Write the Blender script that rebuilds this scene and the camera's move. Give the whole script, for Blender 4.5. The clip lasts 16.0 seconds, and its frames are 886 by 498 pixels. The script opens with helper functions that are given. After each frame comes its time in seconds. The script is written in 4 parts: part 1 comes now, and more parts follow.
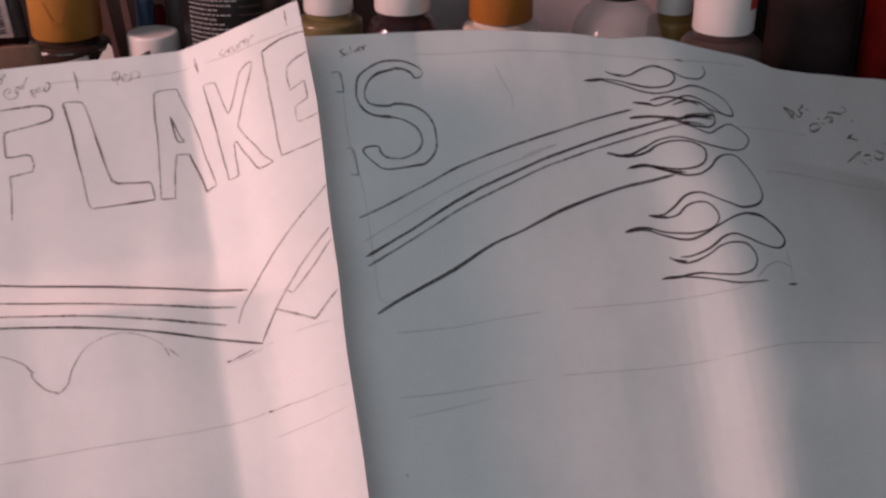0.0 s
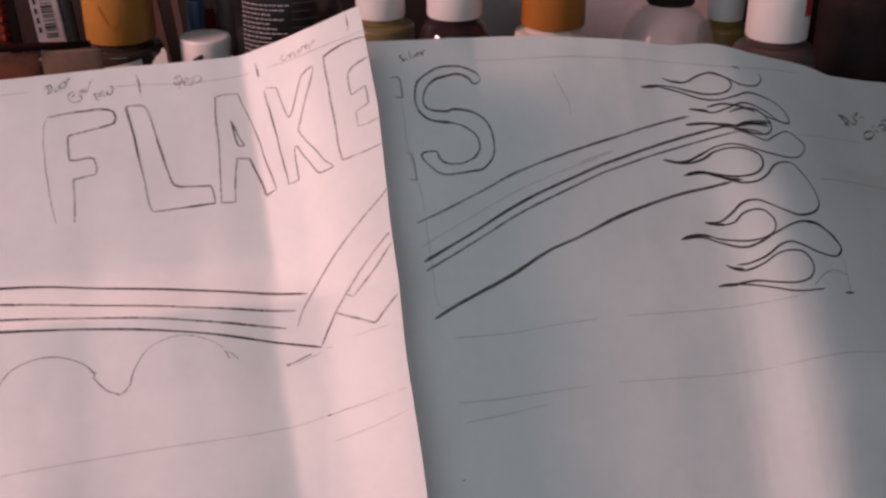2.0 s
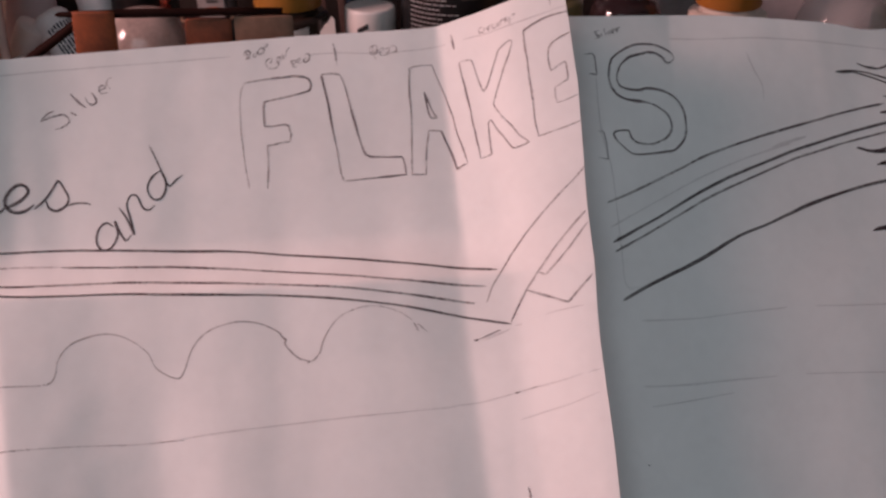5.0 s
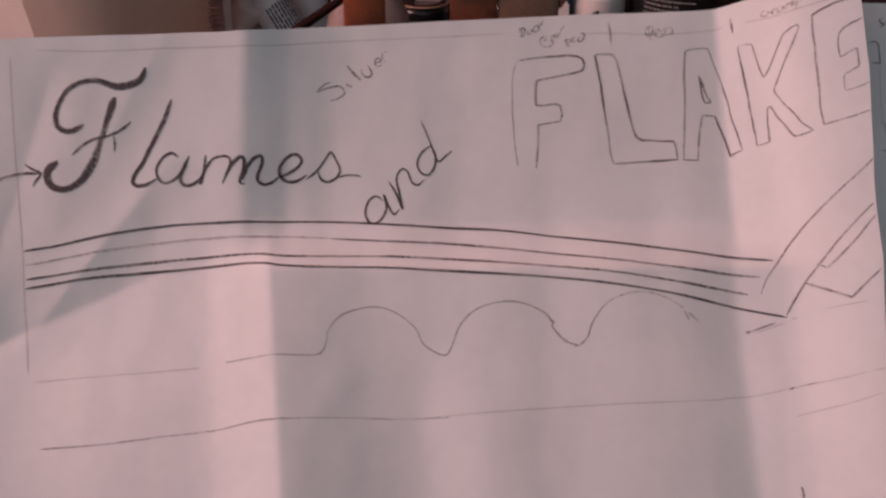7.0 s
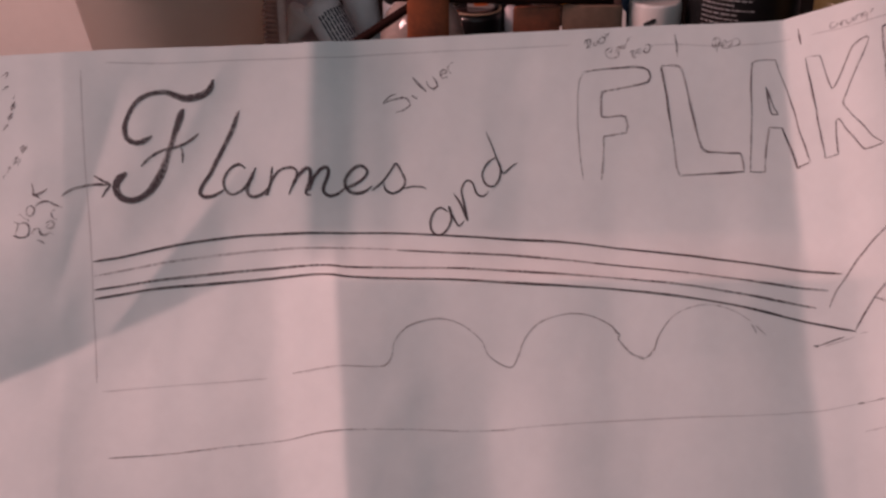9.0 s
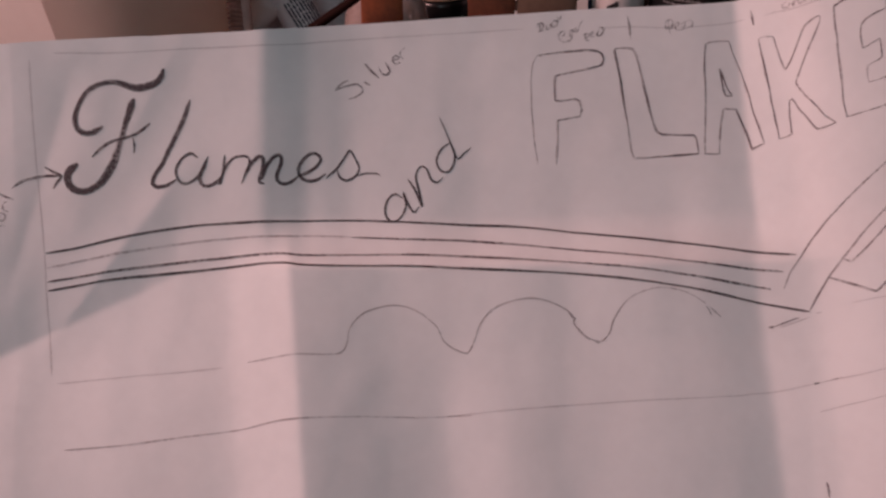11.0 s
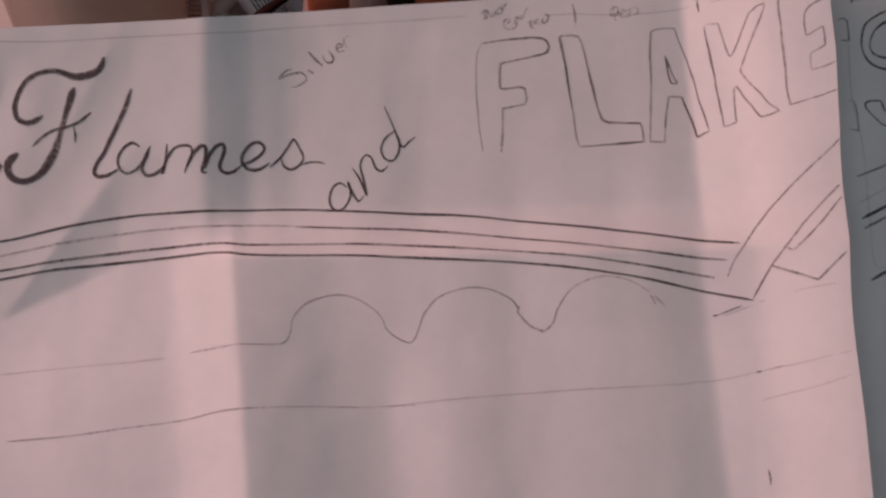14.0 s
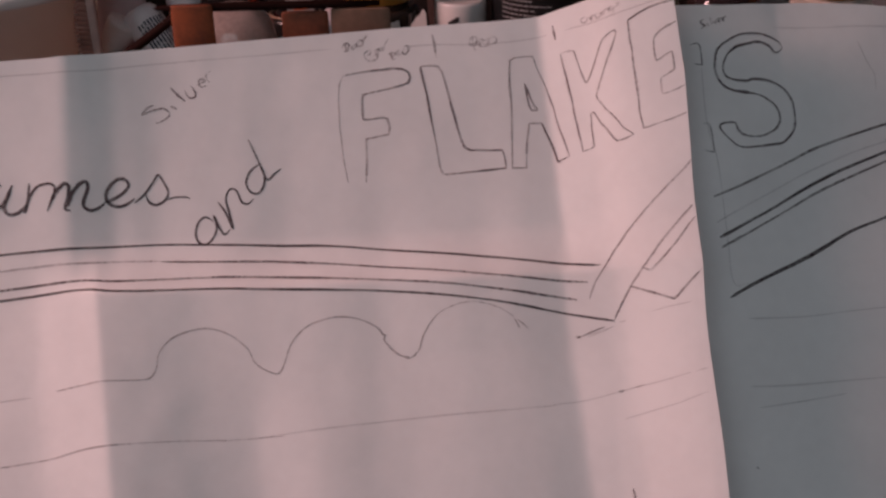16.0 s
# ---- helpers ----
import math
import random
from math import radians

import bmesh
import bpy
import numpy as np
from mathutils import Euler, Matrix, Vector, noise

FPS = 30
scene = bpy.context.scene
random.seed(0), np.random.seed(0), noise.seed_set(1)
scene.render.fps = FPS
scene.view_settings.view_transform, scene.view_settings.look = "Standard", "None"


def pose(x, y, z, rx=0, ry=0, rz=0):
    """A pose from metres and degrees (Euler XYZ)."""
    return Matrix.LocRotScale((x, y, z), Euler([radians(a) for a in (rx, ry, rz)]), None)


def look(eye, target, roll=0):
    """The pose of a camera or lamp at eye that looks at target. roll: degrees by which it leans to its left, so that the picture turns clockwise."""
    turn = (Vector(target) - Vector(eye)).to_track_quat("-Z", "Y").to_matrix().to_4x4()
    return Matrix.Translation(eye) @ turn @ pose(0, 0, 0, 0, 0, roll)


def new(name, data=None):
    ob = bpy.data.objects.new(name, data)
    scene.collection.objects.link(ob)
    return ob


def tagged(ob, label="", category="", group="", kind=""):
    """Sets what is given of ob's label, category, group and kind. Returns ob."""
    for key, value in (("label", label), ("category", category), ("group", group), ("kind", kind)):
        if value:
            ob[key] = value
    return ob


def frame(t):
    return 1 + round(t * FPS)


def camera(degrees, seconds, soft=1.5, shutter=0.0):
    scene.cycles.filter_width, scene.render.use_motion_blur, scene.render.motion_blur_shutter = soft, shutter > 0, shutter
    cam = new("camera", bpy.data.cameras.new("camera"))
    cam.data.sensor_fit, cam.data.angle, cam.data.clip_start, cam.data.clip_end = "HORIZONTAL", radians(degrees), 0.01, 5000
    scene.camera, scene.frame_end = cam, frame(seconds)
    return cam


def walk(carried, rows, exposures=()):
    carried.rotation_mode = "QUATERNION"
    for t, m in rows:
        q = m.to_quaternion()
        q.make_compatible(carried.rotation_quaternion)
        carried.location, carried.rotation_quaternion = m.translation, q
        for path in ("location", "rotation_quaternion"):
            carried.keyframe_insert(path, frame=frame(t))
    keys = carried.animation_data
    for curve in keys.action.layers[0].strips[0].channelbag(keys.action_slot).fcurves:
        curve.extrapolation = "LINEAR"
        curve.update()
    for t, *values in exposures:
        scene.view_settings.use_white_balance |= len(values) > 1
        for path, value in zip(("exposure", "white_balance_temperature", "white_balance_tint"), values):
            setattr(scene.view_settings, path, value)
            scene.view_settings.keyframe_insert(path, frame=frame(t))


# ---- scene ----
cam = camera(42.0, 16.0, soft=2.65)
PATH = [
    (0, (0.0014, -0.0003, 0.3207), 0.24, -26.53, -0.01),
    (0.5, (-0.0019, 0.0012, 0.3210), 0.36, -26.94, 0.09),
    (1, (-0.0040, 0.0004, 0.3215), 0.36, -26.88, 0.14),
    (1.5, (-0.0078, 0.0004, 0.3216), 1.21, -26.89, -0.16),
    (2, (-0.0124, -0.0009, 0.3217), 1.60, -26.35, -0.12),
    (2.5, (-0.0174, -0.0002, 0.3212), 2.43, -26.82, -0.21),
    (3, (-0.0229, -0.0001, 0.3211), 2.71, -26.74, -0.15),
    (5.5, (-0.0774, 0.0004, 0.3185), 6.66, -27.64, 0.70),
    (6, (-0.0965, -0.0021, 0.3142), 8.04, -27.56, 0.85),
    (6.5, (-0.1136, -0.0044, 0.3108), 9.85, -27.13, 0.74),
    (7, (-0.1275, -0.0064, 0.3085), 11.07, -27.45, 0.52),
    (7.5, (-0.1368, -0.0076, 0.3100), 12.33, -27.53, 0.27),
    (8, (-0.1423, -0.0086, 0.3128), 12.46, -27.21, 0.27),
    (10.5, (-0.1352, -0.0035, 0.3129), 12.88, -28.11, -0.70),
    (11, (-0.1275, -0.0031, 0.3119), 12.30, -28.14, -0.68),
    (11.5, (-0.1214, -0.0024, 0.3112), 12.21, -28.14, -0.96),
    (12, (-0.1171, -0.0018, 0.3126), 12.19, -28.15, -1.12),
    (12.5, (-0.1143, -0.0012, 0.3140), 11.41, -28.27, -0.87),
    (13, (-0.1142, -0.0010, 0.3162), 11.84, -27.95, -0.76),
    (13.5, (-0.1131, 0.0002, 0.3156), 11.38, -28.50, -0.70),
    (14, (-0.1109, 0.0033, 0.3140), 11.71, -29.12, -0.57),
    (14.5, (-0.1035, 0.0039, 0.3149), 10.68, -28.87, -0.74),
    (15, (-0.0949, 0.0052, 0.3154), 10.22, -28.47, -0.82),
    (15.5, (-0.0855, 0.0060, 0.3151), 10.02, -27.92, -0.95),
    (16, (-0.0750, 0.0056, 0.3150), 9.26, -27.64, -1.09),
]
walk(cam, [(t, pose(*eye, 90 + pitch, 0, yaw) @ pose(0, 0, 0, 0, 0, roll)) for t, eye, yaw, pitch, roll in PATH],
     exposures=[(0.0, 0.22, 7120, 16), (3.0, 0.20, 7120, 16), (5.5, -0.03, 7160, 17), (7.0, -0.28, 7200, 19), (16.0, -0.36, 7200, 18)])

# ---- light ----
world = bpy.data.worlds.new("world")
scene.world = world
world.use_nodes = True
sky = world.node_tree.nodes.new("ShaderNodeTexSky")
sky.sky_type, sky.sun_disc = "NISHITA", False
sky.sun_elevation, sky.sun_rotation = radians(25), radians(250)
world.node_tree.nodes["Background"].inputs["Strength"].default_value = 0.08
world.node_tree.links.new(sky.outputs["Color"], world.node_tree.nodes["Background"].inputs["Color"])


def area_light(name, eye, target, wide, high, watts, colour):
    lamp = bpy.data.lights.new(name, "AREA")
    lamp.shape, lamp.size, lamp.size_y, lamp.energy, lamp.color = "RECTANGLE", wide, high, watts, colour
    ob = new(name, lamp)
    ob.matrix_world = look(eye, target)
    return ob


# added lamps at unseen windows: warm low side key, cool fill behind the camera
area_light("side_key_light", (-1.0, 0.15, 0.60), (-0.08, 0.42, 0.12), 0.25, 0.28, 9.9, (1.0, 0.60, 0.605))
area_light("rear_window_light", (-0.15, -1.47, 0.90), (0.0, 0.42, 0.1), 1.7, 1.0, 9.9, (0.73, 0.90, 1.0))

# ---- materials ----
def material(name, colour, rough=0.6, metal=0.0, spread=0.12, size=40.0, bump=0.0, bump_size=300.0, transmission=0.0, coat=0.0, second=None):
    """Principled surface whose colour drifts at two scales, with fine relief."""
    m = bpy.data.materials.new(name)
    m.use_nodes = True
    n, l = m.node_tree.nodes, m.node_tree.links
    b = n["Principled BSDF"]
    at = n.new("ShaderNodeTexCoord")
    big, small = n.new("ShaderNodeTexNoise"), n.new("ShaderNodeTexNoise")
    big.inputs["Scale"].default_value, small.inputs["Scale"].default_value = size, size * 9
    big.inputs["Detail"].default_value, small.inputs["Detail"].default_value = 4, 5
    l.new(at.outputs["Object"], big.inputs["Vector"])
    l.new(at.outputs["Object"], small.inputs["Vector"])
    both = n.new("ShaderNodeMath")
    both.operation = "MULTIPLY_ADD"
    both.inputs[1].default_value = 0.35
    l.new(small.outputs["Fac"], both.inputs[0])
    l.new(big.outputs["Fac"], both.inputs[2])
    ramp = n.new("ShaderNodeValToRGB")
    low = second or tuple(c * (1 - spread) for c in colour)
    ramp.color_ramp.elements[0].position, ramp.color_ramp.elements[1].position = 0.45, 0.85
    ramp.color_ramp.elements[0].color, ramp.color_ramp.elements[1].color = (*low, 1), (*(min(1, c * (1 + spread * 0.5)) for c in colour), 1)
    l.new(both.outputs[0], ramp.inputs["Fac"])
    l.new(ramp.outputs["Color"], b.inputs["Base Color"])
    b.inputs["Roughness"].default_value, b.inputs["Metallic"].default_value = rough, metal
    b.inputs["Transmission Weight"].default_value, b.inputs["Coat Weight"].default_value = transmission, coat
    if bump:
        grain = n.new("ShaderNodeTexNoise")
        grain.inputs["Scale"].default_value, grain.inputs["Detail"].default_value = bump_size, 6
        l.new(at.outputs["Object"], grain.inputs["Vector"])
        up = n.new("ShaderNodeBump")
        up.inputs["Strength"].default_value, up.inputs["Distance"].default_value = bump, 0.001
        l.new(grain.outputs["Fac"], up.inputs["Height"])
        l.new(up.outputs["Normal"], b.inputs["Normal"])
    return m


def pencil(name, shade, cover, even=0.35):
    """Graphite that covers the paper's tooth unevenly."""
    m = bpy.data.materials.new(name)
    m.use_nodes = True
    n, l = m.node_tree.nodes, m.node_tree.links
    b = n["Principled BSDF"]
    b.inputs["Base Color"].default_value, b.inputs["Roughness"].default_value = (shade * 1.4, shade * 0.92, shade * 1.02, 1), 0.6
    at, tooth, press = n.new("ShaderNodeTexCoord"), n.new("ShaderNodeTexNoise"), n.new("ShaderNodeTexNoise")
    tooth.inputs["Scale"].default_value, tooth.inputs["Detail"].default_value = 950, 2
    press.inputs["Scale"].default_value, press.inputs["Detail"].default_value = 60, 3
    mix, clear, ramp, add = n.new("ShaderNodeMixShader"), n.new("ShaderNodeBsdfTransparent"), n.new("ShaderNodeMapRange"), n.new("ShaderNodeMath")
    add.operation = "MULTIPLY_ADD"
    add.inputs[1].default_value = 0.8
    for tex in (tooth, press):
        l.new(at.outputs["Object"], tex.inputs["Vector"])
    l.new(press.outputs["Fac"], add.inputs[0])
    l.new(tooth.outputs["Fac"], add.inputs[2])
    ramp.inputs["From Min"].default_value, ramp.inputs["From Max"].default_value = 0.72, 1.10
    ramp.inputs["To Min"].default_value, ramp.inputs["To Max"].default_value = cover * even, min(1.0, cover * (2.1 - even))
    l.new(add.outputs[0], ramp.inputs["Value"])
    l.new(ramp.outputs["Result"], mix.inputs["Fac"])
    l.new(clear.outputs[0], mix.inputs[1])
    l.new(b.outputs[0], mix.inputs[2])
    l.new(mix.outputs[0], n["Material Output"].inputs["Surface"])
    return m


def liquid_glass(name, colour, rough=0.06):
    return material(name, colour, rough, transmission=0.85, spread=0.1, size=20)


PAPER = material("drawing_paper", (0.80, 0.79, 0.79), 0.8, spread=0.06, size=22, bump=0.10, bump_size=110)
PENCIL = {"heavy": pencil("graphite_heavy", 0.04, 0.90, 0.65), "dark": pencil("graphite_dark", 0.06, 0.72, 0.45), "mid": pencil("graphite_mid", 0.09, 0.48), "soft": pencil("graphite_soft", 0.11, 0.32), "faint": pencil("graphite_faint", 0.14, 0.18, 0.7)}
WOOD = material("table_wood", (0.10, 0.055, 0.035), 0.5, spread=0.4, size=9, bump=0.2, bump_size=120)
DARK_WOOD = material("dark_wood", (0.016, 0.009, 0.007), 0.55, spread=0.5, size=7, bump=0.2, bump_size=90)
PLASTER = material("wall_plaster", (0.22, 0.23, 0.24), 0.9, spread=0.08, size=3, bump=0.2, bump_size=60)
CEILING = material("ceiling_paint", (0.45, 0.46, 0.48), 0.9, spread=0.05, size=3, bump=0.1, bump_size=80)
CARPET = material("floor_boards", (0.12, 0.09, 0.07), 0.8, spread=0.3, size=6, bump=0.2, bump_size=60)
WHITE_CAP = material("white_cap_plastic", (0.72, 0.69, 0.68), 0.38, spread=0.05, size=60)
MUSTARD = material("mustard_cap_plastic", (0.36, 0.155, 0.03), 0.4, spread=0.12, size=50)
ORANGE_CAP = material("orange_cap_plastic", (0.36, 0.13, 0.025), 0.4, spread=0.12, size=50)
BLACK = material("black_plastic", (0.008, 0.007, 0.008), 0.32, spread=0.3, size=30)
INK = material("black_print", (0.015, 0.014, 0.016), 0.6, spread=0.2, size=50)
BLUE_INK = material("dark_blue_print", (0.022, 0.024, 0.045), 0.6, spread=0.3, size=90)
WHITE_INK = material("white_print", (0.34, 0.34, 0.35), 0.6, spread=0.1, size=50)
RED_INK = material("red_print", (0.42, 0.03, 0.02), 0.5, spread=0.15, size=50)
LABEL = material("label_paper", (0.66, 0.62, 0.60), 0.6, spread=0.08, size=50)
ORANGE_LABEL = material("orange_label", (0.42, 0.085, 0.02), 0.55, spread=0.15, size=40)
OLIVE = material("olive_paint", (0.15, 0.115, 0.05), 0.3, spread=0.2, size=30)
PLUM = liquid_glass("plum_paint_bottle", (0.16, 0.09, 0.10))
ROSE = material("rose_brown_paint", (0.070, 0.047, 0.044), 0.3, spread=0.2, size=30)
OCHRE = material("ochre_paint", (0.24, 0.14, 0.04), 0.35, spread=0.2, size=30)
CREAM = material("cream_plastic", (0.60, 0.50, 0.44), 0.4, spread=0.06, size=40)
CLEAR = liquid_glass("clear_plastic", (0.40, 0.38, 0.38), 0.12)
WATER = material("clear_jar", (0.93, 0.92, 0.92), 0.02, transmission=1.0, spread=0.02, size=10)
WATER.node_tree.nodes["Principled BSDF"].inputs["IOR"].default_value = 1.33
HAZE = material("hazy_clear_plastic", (0.62, 0.56, 0.56), 0.12, spread=0.15, size=40)
HAZE.node_tree.nodes["Principled BSDF"].inputs["Alpha"].default_value = 0.35
AMBER = material("amber_glass", (0.035, 0.022, 0.018), 0.12, spread=0.2, size=30)
CLOUDY = material("cloudy_clear_plastic", (0.52, 0.41, 0.38), 0.06, transmission=0.45, spread=0.4, size=45)
# white carton, darkened because its shade is put into the colour
CARTON = material("shaded_carton", (0.27, 0.24, 0.235), 0.7, spread=0.25, size=60)
SMOKE = material("smoky_brown_plastic", (0.21, 0.110, 0.075), 0.75, spread=0.35, size=45)
ORANGE_STRIP = material("orange_strip_plastic", (0.20, 0.042, 0.010), 0.7, spread=0.5, size=70)
RUST_STRIP = material("rust_strip_plastic", (0.22, 0.052, 0.022), 0.65, spread=0.45, size=55)
TUB = material("tub_plastic", (0.78, 0.72, 0.66), 0.45, spread=0.06, size=16)
shine = TUB.node_tree.nodes.new("ShaderNodeBsdfTranslucent")
shine.inputs["Color"].default_value = (0.88, 0.77, 0.68, 1)
blend = TUB.node_tree.nodes.new("ShaderNodeMixShader")
blend.inputs["Fac"].default_value = 0.55
TUB.node_tree.links.new(TUB.node_tree.nodes["Principled BSDF"].outputs[0], blend.inputs[1])
TUB.node_tree.links.new(shine.outputs[0], blend.inputs[2])
TUB.node_tree.links.new(blend.outputs[0], TUB.node_tree.nodes["Material Output"].inputs["Surface"])
# dark lid: the red of its reflections is put into the base colour
DARK_GLASS = material("red_reflection_glass", (0.022, 0.006, 0.006), 0.08, spread=0.2, size=30)
PALE = material("pale_card", (0.60, 0.52, 0.48), 0.7, spread=0.06, size=16)
BLUE = material("blue_plastic", (0.018, 0.045, 0.085), 0.4, spread=0.2, size=40)
RED = material("red_plastic", (0.07, 0.004, 0.003), 0.6, spread=0.5, size=30)
MAROON = material("maroon_plastic", (0.030, 0.020, 0.020), 0.6, spread=0.4, size=30)
BRUSH_WOOD = material("brush_handle_paint", (0.018, 0.006, 0.005), 0.8, spread=0.3, size=60)
for matt in (RED, MAROON, BRUSH_WOOD):
    matt.node_tree.nodes["Principled BSDF"].inputs["Specular IOR Level"].default_value = 0.06
GREY_LABEL = material("grey_label", (0.74, 0.72, 0.74), 0.5, spread=0.08, size=40)
BACKING_GREY = material("hazy_backing_grey", (0.46, 0.40, 0.41), 0.6, spread=0.2, size=20)
GREY = material("grey_plastic", (0.085, 0.058, 0.055), 0.5, spread=0.2, size=20)
PINK_WOOD = material("bare_stick_wood", (0.085, 0.048, 0.042), 0.6, spread=0.25, size=60)
SCARLET = material("scarlet_plastic", (0.35, 0.035, 0.015), 0.45, spread=0.2, size=40)
POST_WOOD = material("corner_post_wood", (0.46, 0.32, 0.29), 0.7, spread=0.2, size=60)
TAN = material("tan_plastic", (0.30, 0.20, 0.14), 0.4, spread=0.15, size=60)
LILAC = material("pale_lilac_plastic", (0.55, 0.47, 0.49), 0.5, spread=0.1, size=40)
WICKER = material("wicker", (0.34, 0.16, 0.13), 0.7, spread=0.4, size=80, bump=0.3)


# ---- mesh helpers ----
def part(name, bm, mat, parent=None, label="", smooth=True, at=None):
    me = bpy.data.meshes.new(name)
    bm.normal_update()
    bm.to_mesh(me)
    bm.free()
    me.materials.append(mat)
    if smooth:
        for p in me.polygons:
            p.use_smooth = True
    ob = new(name, me)
    if at is not None:
        ob.matrix_world = at
    ob.parent = parent
    return tagged(ob, label)


def base(name, label, category, at, group=""):
    """An Empty at a thing's foot, which carries its parts."""
    return tagged_at(new(name), label, category, at, group)


def tagged_at(ob, label, category, at, group=""):
    ob.matrix_world = at
    return tagged(ob, label, category, group)


def box(x0, x1, y0, y1, z0, z1, bevel=0.0, bm=None):
    bm = bm or bmesh.new()
    made = bmesh.ops.create_cube(bm, size=1, matrix=Matrix.LocRotScale(((x0 + x1) / 2, (y0 + y1) / 2, (z0 + z1) / 2), None, (x1 - x0, y1 - y0, z1 - z0)))
    if bevel:
        edges = list({e for v in made["verts"] for e in v.link_edges})
        bmesh.ops.bevel(bm, geom=edges, offset=bevel, segments=2, affect="EDGES", profile=0.5)
    return bm


def lathe(profile, steps=40, squash=1.0):
    """A turned form: profile of (radius, height) from the foot up, closed at the axis where the radius is 0."""
    bm = bmesh.new()
    rings = []
    for r, z in profile:
        if r < 1e-6:
            rings.append([bm.verts.new((0, 0, z))])
        else:
            rings.append([bm.verts.new((r * math.cos(2 * math.pi * k / steps), r * squash * math.sin(2 * math.pi * k / steps), z)) for k in range(steps)])
    for a, b in zip(rings, rings[1:]):
        for k in range(steps):
            j = (k + 1) % steps
            if len(a) == 1:
                bm.faces.new((a[0], b[j], b[k]))
            elif len(b) == 1:
                bm.faces.new((a[k], a[j], b[0]))
            else:
                bm.faces.new((a[k], a[j], b[j], b[k]))
    return bm


def wrap_patch(r, a0, a1, z0, z1, steps=10, lift=0.0003):
    """A label that hugs a round body, between two angles (degrees, -90 faces the camera)."""
    bm = bmesh.new()
    cols = []
    for k in range(steps + 1):
        a = radians(a0 + (a1 - a0) * k / steps)
        cols.append([bm.verts.new(((r + lift) * math.cos(a), (r + lift) * math.sin(a), z)) for z in (z0, z1)])
    for p, q in zip(cols, cols[1:]):
        bm.faces.new((p[0], q[0], q[1], p[1]))
    return bm

# ---- room ----
def wall_with_opening(name, along, at, thick, a0, a1, z0, z1, oa0, oa1, oz0, oz1):
    """A wall across x or y, with one opening right through it."""
    bm = bmesh.new()
    for p0, p1, q0, q1 in ((a0, oa0, z0, z1), (oa1, a1, z0, z1), (oa0, oa1, z0, oz0), (oa0, oa1, oz1, z1)):
        if along == "y":
            box(at, at + thick, p0, p1, q0, q1, bm=bm)
        else:
            box(p0, p1, at, at + thick, q0, q1, bm=bm)
    return tagged(part(name, bm, PLASTER, smooth=False), "plain painted wall, out of view, with an assumed window opening", "wall", kind="structure")


FLOOR, TOP = -0.79, 1.75
# both openings are assumed, out of view, and placed to suit the lamps
wall_with_opening("wall_west", "y", -1.13, 0.10, -1.6, 1.15, FLOOR, TOP, 0.01, 0.29, 0.44, 0.76)
wall_with_opening("wall_south", "x", -1.60, 0.10, -1.03, 1.7, FLOOR, TOP, -1.0, 0.75, 0.35, 1.45)
tagged(part("wall_north", box(-1.13, 1.7, 1.05, 1.15, FLOOR, TOP), PLASTER, smooth=False), "plain painted wall behind the work table", "wall", kind="structure")
tagged(part("wall_east", box(1.7, 1.8, -1.6, 1.15, FLOOR, TOP), PLASTER, smooth=False), "plain painted side wall", "wall", kind="structure")
tagged(part("floor", box(-1.13, 1.8, -1.6, 1.15, FLOOR - 0.1, FLOOR), CARPET, smooth=False), "dark floor under the work table", "floor", kind="structure")
tagged(part("ceiling", box(-1.13, 1.8, -1.6, 1.15, TOP, TOP + 0.1), CEILING, smooth=False), "plain pale ceiling", "ceiling", kind="structure")

table = base("work_table", "dark brown wooden work table covered with papers and bottles", "table", pose(-0.1, 0.55, FLOOR))
part("tabletop", box(-0.92, 1.05, -0.45, 0.48, 0.675, 0.71, 0.004), WOOD, table, smooth=False)
for x in (-0.86, 0.98):
    for y in (-0.40, 0.43):
        part("leg", box(x - 0.03, x + 0.03, y - 0.03, y + 0.03, 0.0, 0.675, 0.003), WOOD, table, smooth=False)

riser = base("wooden_riser", "low dark wooden board under the bottles", "board", pose(-0.05, 0.58, -0.08))
part("board", box(-0.72, 0.68, 0.0, 0.40, 0.0, 0.08, 0.002), DARK_WOOD, riser, smooth=False)
# added panel that stands in for the dim brown clutter and dark gaps
back_board = base("dark_backing", "dark brown wooden panel added in place of the dim clutter behind the bottles", "panel", pose(0, 0.86, 0))
part("board", box(-0.75, 0.62, 0.0, 0.018, 0.0, 0.45, 0.002), DARK_WOOD, back_board, smooth=False)

# ---- the two sheets: relief over one sloping plane, in millimetres ----
ORIGIN = Vector((-0.08, 0.4224, 0.1226))
AX_U = Vector((0.97738536, 0.21146596, 0.0))
AX_V = Vector((-0.13358746, 0.6174347, 0.77519596))
AX_N = Vector((0.16392756, -0.75766519, 0.63172084))
FOLD_LEFT = ((-360, 10.5), (-300, 5.8), (-261, 2.3), (-230, 0.0), (-201, -0.4), (-184, -5.1), (-166, -7.0), (-150, -7.0), (-136, -7.4), (-114, -8.6), (-90, -8.2), (-50, -6.8), (-30, -5.0),
             (-16, -4.4), (0, 5.6), (11, 15.0), (24, 22.0), (40, 27.6))
FOLD_LOW = ((-360, -1.5), (-310, -4.4), (-290, -4.7), (-226, -2.0), (-200, 4.8), (-160, 1.4), (-112, 2.6), (-94, 1.8), (-64, 4.0), (-40, 4.5), (-21, 3.6),
            (0, 10.4), (11, 17.6), (22, 24.2), (40, 31.5))
